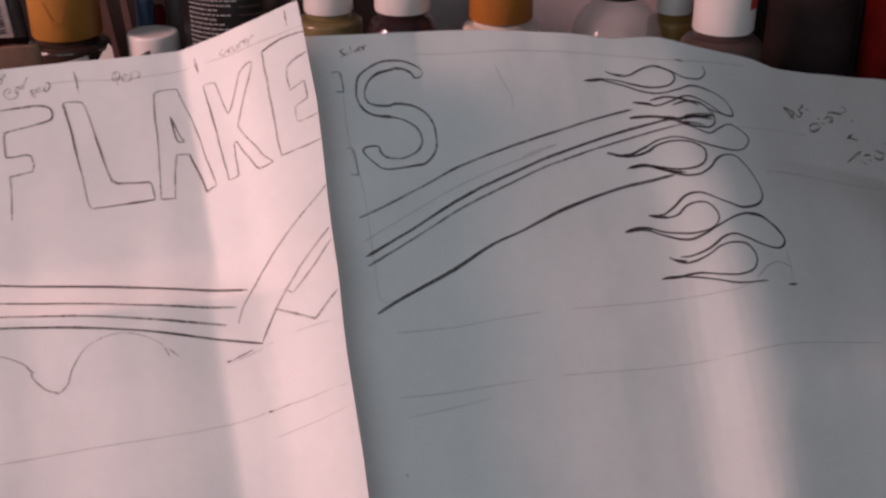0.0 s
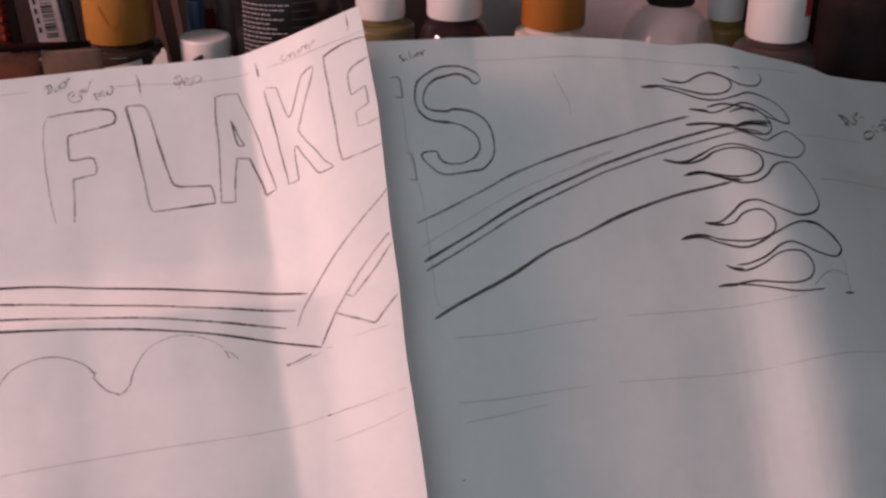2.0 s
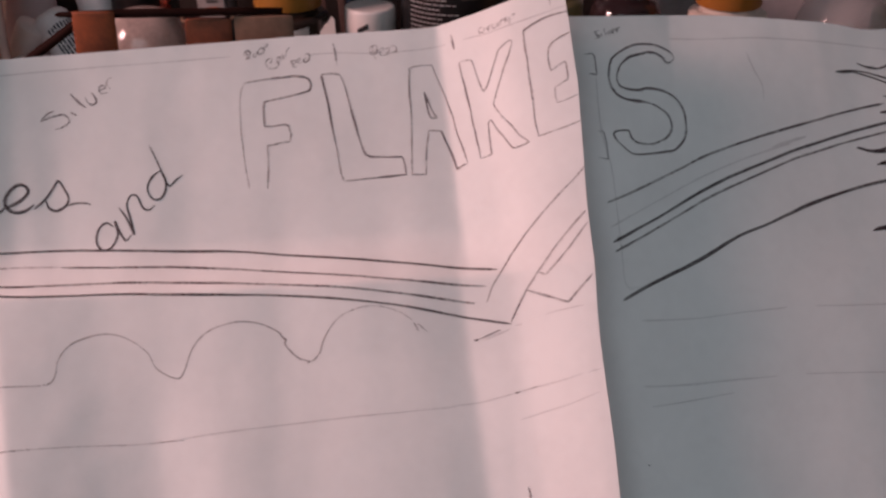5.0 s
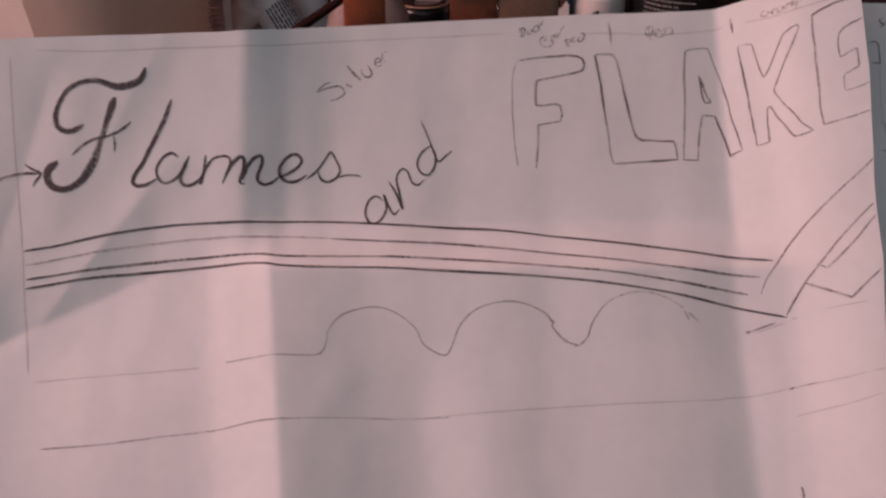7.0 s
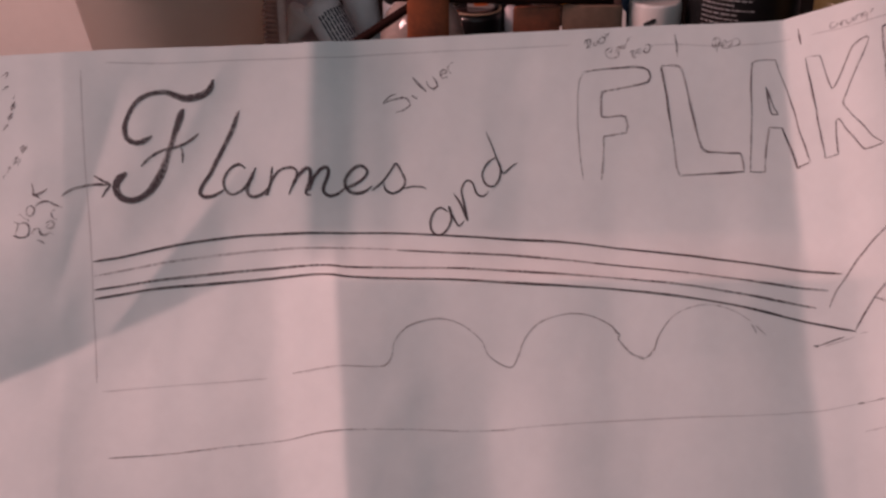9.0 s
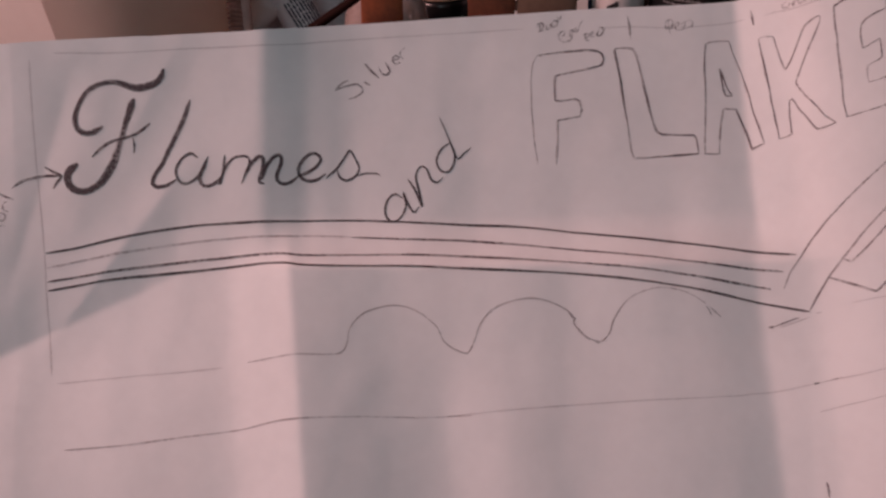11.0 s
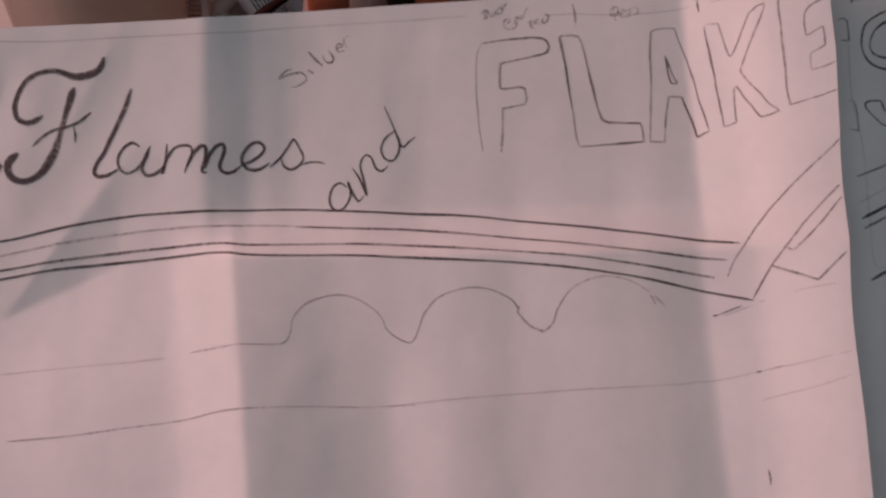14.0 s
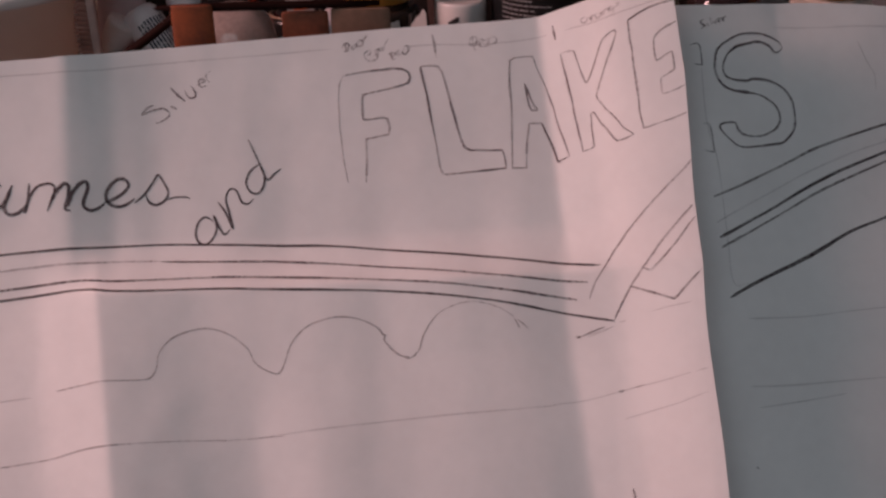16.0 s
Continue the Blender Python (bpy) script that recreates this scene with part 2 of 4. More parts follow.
FOLD_RIGHT = ((20, -1.5), (26, 1.2), (32, 3.0), (45, 3.2), (62, 1.2), (102, -3.4), (150, -9.4), (186, -14.0), (208, -12.0), (222, -13.6), (262, -23), (304, -34), (370, -50), (420, -62), (480, -76))
RIDGE = ((186, 0), (208, 1), (222, 1), (270, 0))
RIDGE_HEIGHT = ((-155, 5.5), (-120, 5), (-10, 2.2), (70, -2.8))

TOP_LEFT = ((-373.6, 41.6), (-322.5, 50.2), (-309.9, 51.1), (-301.6, 51.8), (-291.3, 52.9), (-283.9, 53.7), (-270.4, 54.7), (-255.6, 55.8), (-238.6, 56.9), (-227.8, 57.8), (-217, 58.4), (-210.5, 58.8), (-206.1, 59.2), (-201.9, 59.8), (-195.5, 60.9), (-184.7, 62.6), (-173.7, 63.9), (-151.4, 65.7), (-128.8, 67.5), (-106.3, 68.9), (-83.6, 70.5), (-61, 71.5), (-46.3, 71.8), (-37.9, 72.1), (-24.2, 72.9), (-12.5, 74.4), (-0.8, 75.2), (10.6, 76.1), (27.8, 80.9), (45.3, 81.4))
TOP_RIGHT = ((15.1, 73.9), (32.1, 74.2), (44.6, 75.5), (59.8, 76.9), (82.1, 79), (97.8, 79.5), (115, 79.2), (133.8, 78.5), (150.3, 77.7), (161.5, 77), (168.4, 75), (177.1, 75.2), (190.7, 76.6), (198.4, 76.7), (205.9, 75.4), (215.5, 73.7), (225.9, 72.8), (245.6, 73.1), (262.7, 73.2), (272.6, 71.2), (306.8, 75.7), (338, 80.8), (375.2, 87.2), (470, 100.5))
EDGE = ((-187.9, 36.4), (-114.9, 34.4), (-63.4, 33), (-12.2, 32.1), (37.4, 31.6), (80.8, 27.3))
CREASE = (-330, -72, 0.46)  # a slanting crease: where it starts, and its slope
PIT = ((-203, 0), (-184, 0.7), (-166, 1), (-112, 0))  # the hollow beside the sharpest fold, and how deep it is up the sheet
PIT_DEPTH = ((-155, 0), (-25, 0), (10, 1.0), (90, 2.0))
PIT_LOW = ((-200, 0), (-172, 0.4), (-145, 1), (-121, 0))
PIT_LOW_DEPTH = ((-155, 5.2), (-100, 3.6), (-62, 0.4), (-50, 0))
STREAKS = ((-243, 0, -282, -50, 1.0, 16), (-237, 55, -258, 20, 0.3, 10), (-282, 30, -300, -30, -0.7, 16))  # lesser creases: two ends, height, breadth


def knots(table, x):
    """Straight pieces through the table's points."""
    xs, ys = [p[0] for p in table], [p[1] for p in table]
    return float(np.interp(x, xs, ys))


def rounded(table, x, r):
    """The same with each crease rounded over r to both sides."""
    return sum(knots(table, x + r * k) * w for k, w in ((-1, 1), (-0.5, 2), (0, 3), (0.5, 2), (1, 1))) / 9


def ripple(u, v, seed):
    return noise.noise((u / 34, v / 95, seed)) * 0.6 + noise.noise((u / 90, v / 60, seed + 7)) * 1.6 + noise.noise((u / 13, v / 17, seed + 2)) * 0.22 + noise.noise((u / 5, v / 6, seed + 4)) * 0.03


def bow(sheet, u, v):
    """How far a whole sheet sags between its supports."""
    if sheet == "left":
        return -8.2 + 4.0 * min(max((-200 - u) / 100, 0), 1) ** 1.5 - 0.05 * max(0, v - 10) - 0.04 * min(30, max(0, -30 - v)) * min(1, max(0, (u + 190) / 60))
    return -8.0 + 3.0 * min(max((u - 50) / 100, 0), 1)


def relief(sheet, u, v):
    if sheet == "left":
        lean = 0.012 * v if u < 0 else 0.012 * v * max(0, 1 - u / 30)
        k = u + (v - 20) * 0.075
        r = 1.5 + min(7, min(abs(k + 200), abs(k + 16)) / 5)
        below = min(CREASE[1] + (u - CREASE[0]) * CREASE[2], -15) - v
        soft = max(22, min(54, 30 - (u + 240) * 0.48))
        w = min(max((below + soft - (2 if u < -240 else min(16, 2 + (u + 240) * 0.4))) / soft, 0), 1)
        w = w ** 1.6 if w < 0.9 else 0.845 + (w - 0.9) * 1.55
        low, pit = rounded(FOLD_LOW, k, r), rounded(PIT_LOW, k, 5)
        k += min(9.5, 5.7 - 0.105 * (v - 20)) * min(max((-60 - u) / 60, 0), 1)  # the upper fold stands more upright than the lower
        h = rounded(FOLD_LEFT, k, r) * (1 - w) + low * w
        h -= (1 - w) * (rounded(PIT, k, 14) if k > -190 else knots(PIT, k)) * knots(PIT_DEPTH, v) + pit * knots(PIT_LOW_DEPTH, v)
        h += 0.39 * (math.hypot(v, 34) + v) / 2 * min(1, max(0.58, 1 - 0.42 * (u + 200) / 184)) + max(0, u + 16) * max(0, v - 10) * -0.0008
        for u0, v0, u1, v1, high, wide in STREAKS:
            n = math.hypot(u1 - u0, v1 - v0)
            along = ((u - u0) * (u1 - u0) + (v - v0) * (v1 - v0)) / n / n
            off = abs((u - u0) * (v1 - v0) - (v - v0) * (u1 - u0)) / n
            if -0.3 < along < 1.3 and off < wide:
                h += high * (1 - off / wide) ** 1.5 * min(1, (along + 0.3) / 0.3, (1.3 - along) / 0.3)
        h += 0.06 * max(0, -70 - v) * min(max(u / 30, 0), 1)
        return h + lean + bow(sheet, u, v) + ripple(u, v, 3.1)
    lift = 0.05 * (math.hypot(v, 34) + v) * max(0, 1 - max(0, u - 20) / 200)
    lift += 0.05 * (math.hypot(v, 34) + v) * max(0, 1 - max(0, u - 20) / 60)
    lift += bow(sheet, u, v)
    u += 0.12 * max(0, v)
    fall = 0.235 * (u - 226 + math.hypot(u - 226, 22)) * min(1, max(0, (v + 90) / 110))
    return rounded(FOLD_RIGHT, u, 12) - fall + rounded(RIDGE, u, 11) * knots(RIDGE_HEIGHT, v) + lift + ripple(u, v, 8.4)


def on_paper(u, v, h):
    return ORIGIN + (AX_U * u + AX_V * v + AX_N * h) * 0.001


def right_edge(v):
    return knots(EDGE, v) + (0.5 * noise.noise((v / 40, 0, 5)))


def sheet_mesh(sheet, across, up):
    bm = bmesh.new()
    rows = []
    for i in range(across + 1):
        col = []
        for j in range(up + 1):
            b = j / up
            u = -370 + (right_edge(-185 + 262 * b) + 370) * i / across if sheet == "left" else 20 + 440 * i / across
            top = rounded(TOP_LEFT if sheet == "left" else TOP_RIGHT, u, 8)
            v = -185 + (top + 185) * b
            col.append(bm.verts.new(on_paper(u, v, relief(sheet, u, v))))
        rows.append(col)
    for i in range(across):
        for j in range(up):
            bm.faces.new((rows[i][j], rows[i + 1][j], rows[i + 1][j + 1], rows[i][j + 1]))
    return bm


SHEETS = {}
for side, across, label in (("left", 360, "white creased drawing paper with pencil lettering, its corner curled forward"),
                            ("right", 300, "white creased drawing paper with pencil flames, half under another sheet")):
    ob = part("paper_sheet", sheet_mesh(side, across, 170), PAPER)
    thick = ob.modifiers.new("thickness", "SOLIDIFY")
    thick.thickness, thick.offset = 0.0002, -1
    rim = ob.modifiers.new("crisp_rim", "EDGE_SPLIT")
    rim.split_angle = radians(50)
    SHEETS[side] = tagged(ob, label, "paper", "drawing sheets")


def smooth_path(points, curve=1.0, step=0.9):
    """A curve through the points, even steps apart; curve 0 keeps the corners sharp."""
    p = [np.array(q, float) for q in points]
    p = [2 * p[0] - p[1], *p, 2 * p[-1] - p[-2]]
    out = []
    for a, b, c, d in zip(p, p[1:], p[2:], p[3:]):
        n = max(2, int(np.linalg.norm(c - b) / step))
        m0, m1 = (c - a) * 0.5 * curve + (c - b) * (1 - curve), (d - b) * 0.5 * curve + (c - b) * (1 - curve)
        for k in range(n):
            t = k / n
            out.append((2 * t ** 3 - 3 * t * t + 1) * b + (t ** 3 - 2 * t * t + t) * m0 + (3 * t * t - 2 * t ** 3) * c + (t ** 3 - t * t) * m1)
    return [*out, p[-2]]


def ribbon(bm, sheet, path, width, seed, lift, loose=1.0):
    """One pull of the pencil along a path, its pressure and place a little uneven."""
    last, count = None, len(path)
    for k, q in enumerate(path):
        ahead, behind = path[min(k + 1, count - 1)], path[max(k - 1, 0)]
        way = (ahead - behind) / max(1e-6, np.linalg.norm(ahead - behind))
        press = 1 + (0.25 + 0.35 * loose) * noise.noise((q[0] / (24 - 14 * loose), q[1] / (24 - 14 * loose), seed * 3.7))
        taper = min(1, 0.4 + 0.2 * k, 0.4 + 0.2 * (count - 1 - k))
        drift = np.array((noise.noise((q[0] / 6, q[1] / 6, seed + 1.0)), noise.noise((q[0] / 6, q[1] / 6, seed + 4.0)))) * (0.16 + 0.22 * width) * loose
        side = np.array((-way[1], way[0])) * 0.5 * width * press * taper
        pair = [bm.verts.new(on_paper(*(q + drift + e), relief(sheet, *(q + drift + e)) + lift)) for e in (-side, side)]
        if last:
            bm.faces.new((last[0], pair[0], pair[1], last[1]))
        last = pair


def draw(sheet, name, tone, *strokes):
    """One pencilled figure: each stroke a width and the points that it runs through, lying on the sheet."""
    bm = bmesh.new()
    curve = 0.25 if ("block" in name and "_s_" not in name) or "bracket" in name or "outline" in name else 1.0
    pulls = 2 if ("script" in name or "block" in name or "small" in name or "flame" in name) else 1
    loose = 1.25 if "block" in name else 0.2 if "line" in name or "outline" in name else 0.6
    for s, (width, *points) in enumerate(strokes):
        path = smooth_path(points, curve)
        for n in range(pulls):
            wide = width * (1.0 if pulls == 1 else 0.85 if n == 0 else 0.5)
            ribbon(bm, sheet, path, wide, s * 5 + n * 2.3 + 1, 0.12 + 0.03 * n, loose)
    kind = name.split("_")[0]
    word = name.split("_")[-1]
    if kind == "note":
        return part("pencil_note", bm, PENCIL[tone], SHEETS[sheet], "small slanting pencil handwriting" if word in ("small", "plus") else 'small pencil note reading "' + word + '"')
    if kind == "letter":
        style = name.split("_")[2]
        return part("pencil_letter", bm, PENCIL[tone], SHEETS[sheet], style + " pencil letter " + (word_case(name)))
    return part("pencil_" + name.split("_")[0], bm, PENCIL[tone], SHEETS[sheet])


def word_case(name):
    _, letter, style = name.split("_")
    return letter.upper() if style == "block" else letter


draw("left", "letter_f_script", "dark",
     (2.56, (-243.6, 44.7), (-245.3, 40.9), (-249.3, 38.2), (-254.6, 37.4), (-259.8, 39), (-263.9, 39.2), (-269.2, 37.9), (-273.5, 35), (-276.5, 30), (-277.5, 25.8), (-276.9, 21.9), (-274.4, 20.2), (-271.5, 20.4), (-267.3, 23.1)),
     (2.93, (-255.4, 33.5), (-257.5, 28.4), (-260, 20.9), (-262.3, 13.5), (-264.9, 7), (-268.5, 1.6), (-273.3, -1.2), (-277.5, -1.4), (-280.1, 0.7), (-281, 3.4), (-279.7, 6.2), (-276.9, 8.8)),
     (1.62, (-271.5, 11.5), (-267.9, 15), (-263.7, 17.7), (-258.4, 19.1), (-254.1, 21.1), (-249.8, 24.8)),
     (1.30, (-256.3, 19.3), (-255.8, 16.2), (-256, 13.3)))
draw("left", "letter_l_script", "dark",
     (2.10, (-234.2, 33.6), (-237, 26.8), (-240.8, 18.7), (-244.8, 10.7), (-248.2, 5.3), (-249.2, 2), (-247.5, 0.6), (-243.8, 1.4), (-240.1, 3.6)))
draw("left", "letter_a_script", "dark",
     (1.62, (-232, 12), (-234.5, 13.6), (-238, 11.5), (-240.2, 7.5), (-239.5, 3.6), (-236.8, 2), (-233.2, 3.8), (-229.9, 7.7), (-228.5, 11.6)),
     (1.62, (-228, 12.5), (-230.4, 6.7), (-231.2, 3.4), (-229.6, 1.3), (-226.1, 2.2), (-223, 5.2)))
draw("left", "letter_m_script", "dark",
     (1.46, (-221.6, 13.1), (-222.1, 7.8), (-223.7, 2), (-221.9, 7.1), (-218.9, 11.4), (-215.7, 12.6), (-212.8, 12.4), (-212, 10.2), (-213.8, 5.6), (-215.1, 2.3)),
     (1.46, (-214.2, 4.5), (-211.3, 9.7), (-208.4, 12.4), (-206.7, 11.5), (-207, 7.7), (-208.4, 2.9), (-206.4, 2.4)),
     (1.46, (-207.3, 3.9), (-205.5, 8.9), (-202.7, 12.4), (-200.3, 13.2), (-199.9, 10.6), (-201.5, 6.3), (-201.6, 4), (-199.3, 2.5), (-196.2, 3.6), (-193.7, 5.9)))
draw("left", "letter_e_script", "dark",
     (1.46, (-193.7, 5.9), (-189.6, 7.6), (-186.3, 10.1), (-184.8, 12.7), (-186.6, 14.7), (-189.2, 14.3), (-192.1, 11.6), (-193.4, 8.1), (-192.3, 5.2), (-189.4, 4.1), (-185.7, 5.1), (-182.8, 7.2)))
draw("left", "letter_s_script", "dark",
     (1.30, (-182.8, 5.4), (-179, 9), (-175.6, 13.4), (-173.6, 16.3), (-171.6, 13.5), (-169.9, 9.5), (-171.2, 6.5), (-174.6, 4.7), (-177.5, 6), (-178.6, 9)),
     (1.14, (-171.2, 6.5), (-166.8, 7.5), (-162.8, 7.3), (-161.5, 6.6)))
draw("left", "letter_a_small", "dark",
     (1.0, (-153, -2.4), (-155.7, -0.7), (-158.4, -2.4), (-159.8, -6.4), (-158.9, -10.2), (-156.2, -11.5), (-153.4, -9.6), (-151.5, -5.2), (-152.6, -0.3), (-150.9, -4.2), (-148.4, -7.8), (-146.2, -5.6)))
draw("left", "letter_n_small", "dark",
     (1.0, (-150.7, 5.1), (-148.1, 1.3), (-146.4, -2.5), (-145.1, -5.6), (-146.3, 0.2), (-147.6, 6.3), (-145.7, 9.9), (-143.1, 9), (-141.4, 5), (-138.9, 3.9), (-136.7, 5.8)))
draw("left", "letter_d_small", "dark",
     (1.0, (-134, 19.3), (-137.4, 16.6), (-139.2, 12.3), (-137.7, 8.5), (-134.6, 7.9), (-132.4, 11), (-132.1, 15.6), (-133.8, 19.5)),
     (0.89, (-137.8, 29.1), (-135.3, 23.2), (-132.7, 16.7), (-130.7, 13.2), (-128.3, 15.2), (-125.5, 17.4)))
draw("left", "letter_f_block", "soft",
     (0.5, (-99, 10.8), (-100.5, 21.1), (-101.3, 32.2), (-101.5, 43.3), (-100.8, 49.5), (-99.1, 52.4)),
     (0.96, (-99.4, 52.6), (-95.3, 53.5), (-88.4, 54.3), (-79.3, 55), (-75.2, 54.7), (-73.2, 53.6), (-72.3, 51.4), (-73.2, 49.2), (-75.9, 48.3), (-81.6, 47.2), (-87.3, 46.1), (-91.4, 45.2), (-91.9, 43.4), (-92.2, 40), (-91.7, 35.4), (-87.4, 35.6), (-84, 36), (-82.2, 35.4), (-81.3, 31.8), (-82, 29.1), (-86.3, 28.4), (-90.9, 27.7), (-90.9, 23.3), (-91.2, 17.7), (-91.7, 10.8)),
     (1.08, (-88, 54.3), (-79.3, 55), (-75.2, 54.7), (-73.2, 53.6), (-72.3, 51.4), (-73.4, 49.2), (-78.2, 47.9)))
draw("left", "letter_l_block", "soft",
     (0.9, (-67.7, 55.4), (-64.5, 55.6), (-61.1, 55.2), (-59.7, 53.4), (-58.4, 48.9), (-56.6, 41.1), (-54.8, 33.3), (-53.3, 26.5), (-51.8, 23.1), (-49.3, 21.7), (-43.1, 21.2), (-37, 21.1), (-35.9, 18.4), (-35.6, 13.8), (-39.9, 13.6), (-47.8, 13.1), (-55.8, 12.5), (-60.6, 12.3), (-61.9, 15.2), (-63.2, 24.2), (-64.6, 34.4), (-66.1, 44.5), (-67.7, 52.3), (-68.1, 54.5), (-67.7, 55.4)),
     (0.84, (-50.1, 12.9), (-43.3, 13.2), (-35.6, 13.8)),
     (0.72, (-67.7, 55), (-67, 50.1), (-65.7, 43), (-64.4, 33.9)))
draw("left", "letter_a_block", "soft",
     (0.78, (-32, 56.6), (-32.5, 52.1), (-32.4, 44.3), (-32.3, 34.2), (-32.6, 25.1), (-33, 18.3), (-33.1, 13.7), (-30.2, 13.5), (-27.4, 13.4), (-27.1, 17.1), (-26.5, 23.9), (-25.4, 31), (-22.4, 31.2), (-20.1, 31), (-18.4, 26.9), (-16.2, 21.6), (-15.1, 17), (-14.7, 15.3), (-13.5, 15.6), (-11.9, 16.2), (-10.4, 16.6)),
     (0.65, (-10.4, 16.6), (-11.8, 22.5), (-13.7, 29.1), (-15.6, 37.3), (-18.1, 45.5), (-21, 52.7), (-22.8, 57.6), (-26.7, 57.8), (-30.2, 57.3), (-32.5, 56.1), (-31.6, 54.8)),
     (1.03, (-26.6, 47.2), (-25.2, 43.7), (-23.2, 38.7), (-21.6, 36.5), (-24.2, 36.5), (-25.1, 38.3), (-25.9, 42.8), (-26.6, 47.2)),
     (0.86, (-33.1, 13.7), (-30.2, 13.5), (-27.2, 13.7)),
     (0.65, (-20.1, 30.6), (-18, 25.1), (-15.8, 19.6), (-14.5, 14.8), (-12.7, 15.2)))
draw("left", "letter_k_block", "soft",
     (0.62, (-12.2, 57.1), (-10, 57.5), (-7.2, 56.9), (-6, 52.9), (-4.5, 47.6), (-3.1, 43.5), (-1.8, 45.4), (-0.3, 49.3), (1.5, 54.2), (2.8, 58.1), (5.2, 59.9), (7.4, 60.7), (7.8, 59.3), (6.7, 55.9), (4.7, 50.7), (2.3, 44.3), (0.3, 37.7), (2.9, 32.7), (6.5, 27.5), (9.2, 23.1), (12.5, 19.6), (9.5, 18.9), (6.9, 18.6), (4.6, 22), (1.5, 27.2), (-0.8, 31.7), (-1.8, 30.8), (-1.7, 25.7), (-1.4, 19.7), (-1, 18.5), (-2.9, 17.8), (-5.3, 17.5), (-5.8, 20.5), (-6.9, 28.3), (-8.6, 38.1), (-10, 46.1), (-11.6, 54.1), (-12.2, 57.1)),
     (0.62, (2.8, 57.6), (5.2, 59.7), (7.4, 60.5)),
     (0.7, (4.9, 30), (6.5, 27.5), (8.7, 24.1)),
     (0.55, (-12, 56.6), (-11, 51.8), (-9.8, 45.6), (-8.2, 37)))
draw("left", "letter_e_block", "soft",
     (0.78, (29.7, 68), (24.1, 67.3), (19.2, 66.3), (15.2, 64.8), (12.3, 63.1), (12.6, 56.8), (13.3, 49.2), (14.2, 38.3), (15.1, 28.5), (16.1, 21.4), (20.4, 22), (26.3, 23.4), (31.8, 24.7)),
     (0.76, (29.5, 59.7), (25.9, 58.4), (22.6, 56.3), (21.2, 54.4), (21.1, 50.1), (21.7, 45.8), (24.8, 47.5), (27.4, 48.7), (27.8, 45.4), (28.1, 41.7), (25.7, 40.5), (23.2, 39.2), (23.1, 35.9), (23.6, 33.1), (26.6, 33.5), (31.5, 35.3)),
     (0.8, (12.3, 62.9), (15.2, 64.5), (18.8, 65.9)))
draw("right", "letter_s_block", "mid",
     (1.0, (81.3, 59.8), (79.5, 57.8), (77.2, 57.7), (75.5, 60.2), (71.8, 61.7), (66.7, 61.1), (61, 59.2), (57.5, 56.9), (55.4, 53.9), (54.2, 50), (55.1, 47.1), (57.9, 45.6), (63.6, 45.1), (67.4, 46.1), (73.6, 45.5), (79.6, 42.4), (82.8, 38), (83.7, 31.7), (82.9, 25.4), (80.7, 21.8), (76.6, 19.2), (69, 18.3)),
     (1.0, (76.6, 19.2), (69, 18.3), (60.3, 17.6), (55.8, 20.2), (52.5, 23.3), (51.1, 26.2), (52.9, 27.6), (57.8, 27.7), (58.3, 25.5), (60.5, 23.2), (64.6, 22.1), (69.5, 22.4), (74.3, 25), (77, 28.2), (77, 32.4), (74.9, 35.7), (70.3, 38.8), (64.2, 40.2), (58.1, 41), (53.5, 43.2), (51.1, 46.6), (50.7, 51.2), (52, 56.4), (54, 59.3), (58.1, 62.4), (63.3, 64.5), (69.7, 65.4), (75.2, 64.3), (79.6, 62.4), (81.3, 59.8)),
     (1.25, (57.4, 56.7), (60.2, 59), (64.1, 60.3), (68.5, 61.4)),
     (1.38, (52.6, 57.3), (53.2, 58.6), (54.3, 59.3)),
     (1.0, (51.7, 27.2), (54.2, 27.6), (57.6, 27.7)),
     (0.94, (51.5, 45.6), (54.6, 42.4), (59.3, 40.7), (66.2, 39.9)),
     (0.94, (55.1, 46.8), (59.9, 45.3), (65.6, 45.3)))
draw("right", "bracket_mark", "mid",
     (0.67, (40.6, 59.1), (43.8, 59.8), (44.9, 58.6), (45.2, 55.1), (45.3, 51), (42, 51.2)))
draw("right", "bracket_mark", "mid",
     (0.67, (44.2, 27.2), (46.6, 27.3), (47.7, 22), (47.7, 15.7), (44, 16.4)))
draw("right", "note_silver", "dark",
     (0.71, (47.5, 69.8), (45.8, 69), (46.6, 67.7), (48, 67.3), (45.9, 66)),
     (0.67, (48.6, 68.5), (49.2, 67.3)),
     (0.67, (49.9, 71.1), (50.7, 67.9)),
     (0.67, (51.4, 69.7), (52.3, 68.4), (53, 70.2)),
     (0.67, (53.4, 69.3), (54.7, 70.1), (54.1, 70.8), (53.4, 69.5), (54.6, 68.7)),
     (0.67, (55.3, 71.3), (55.9, 69.6), (56.1, 71.1), (57.4, 71.9)))
draw("right", "stripe_line", "dark",
     (0.98, (46.2, -2.5), (57.2, 1.7), (67.6, 6.3), (78, 10.9), (88.7, 16), (102, 20.7), (115.5, 24.8), (129.2, 28.6), (143.2, 32.3), (157.7, 36.2), (169.5, 39), (178.3, 40.7)))
draw("right", "stripe_line", "heavy",
     (1.3, (47.2, -19), (57.8, -13.8), (70.7, -7.4), (86.7, 1.2), (100.1, 7.3), (113.7, 12.4), (130.2, 18.4), (141.5, 21.9), (155.9, 26.1), (170.7, 30.1), (185.3, 33.3), (198.4, 35.6)))
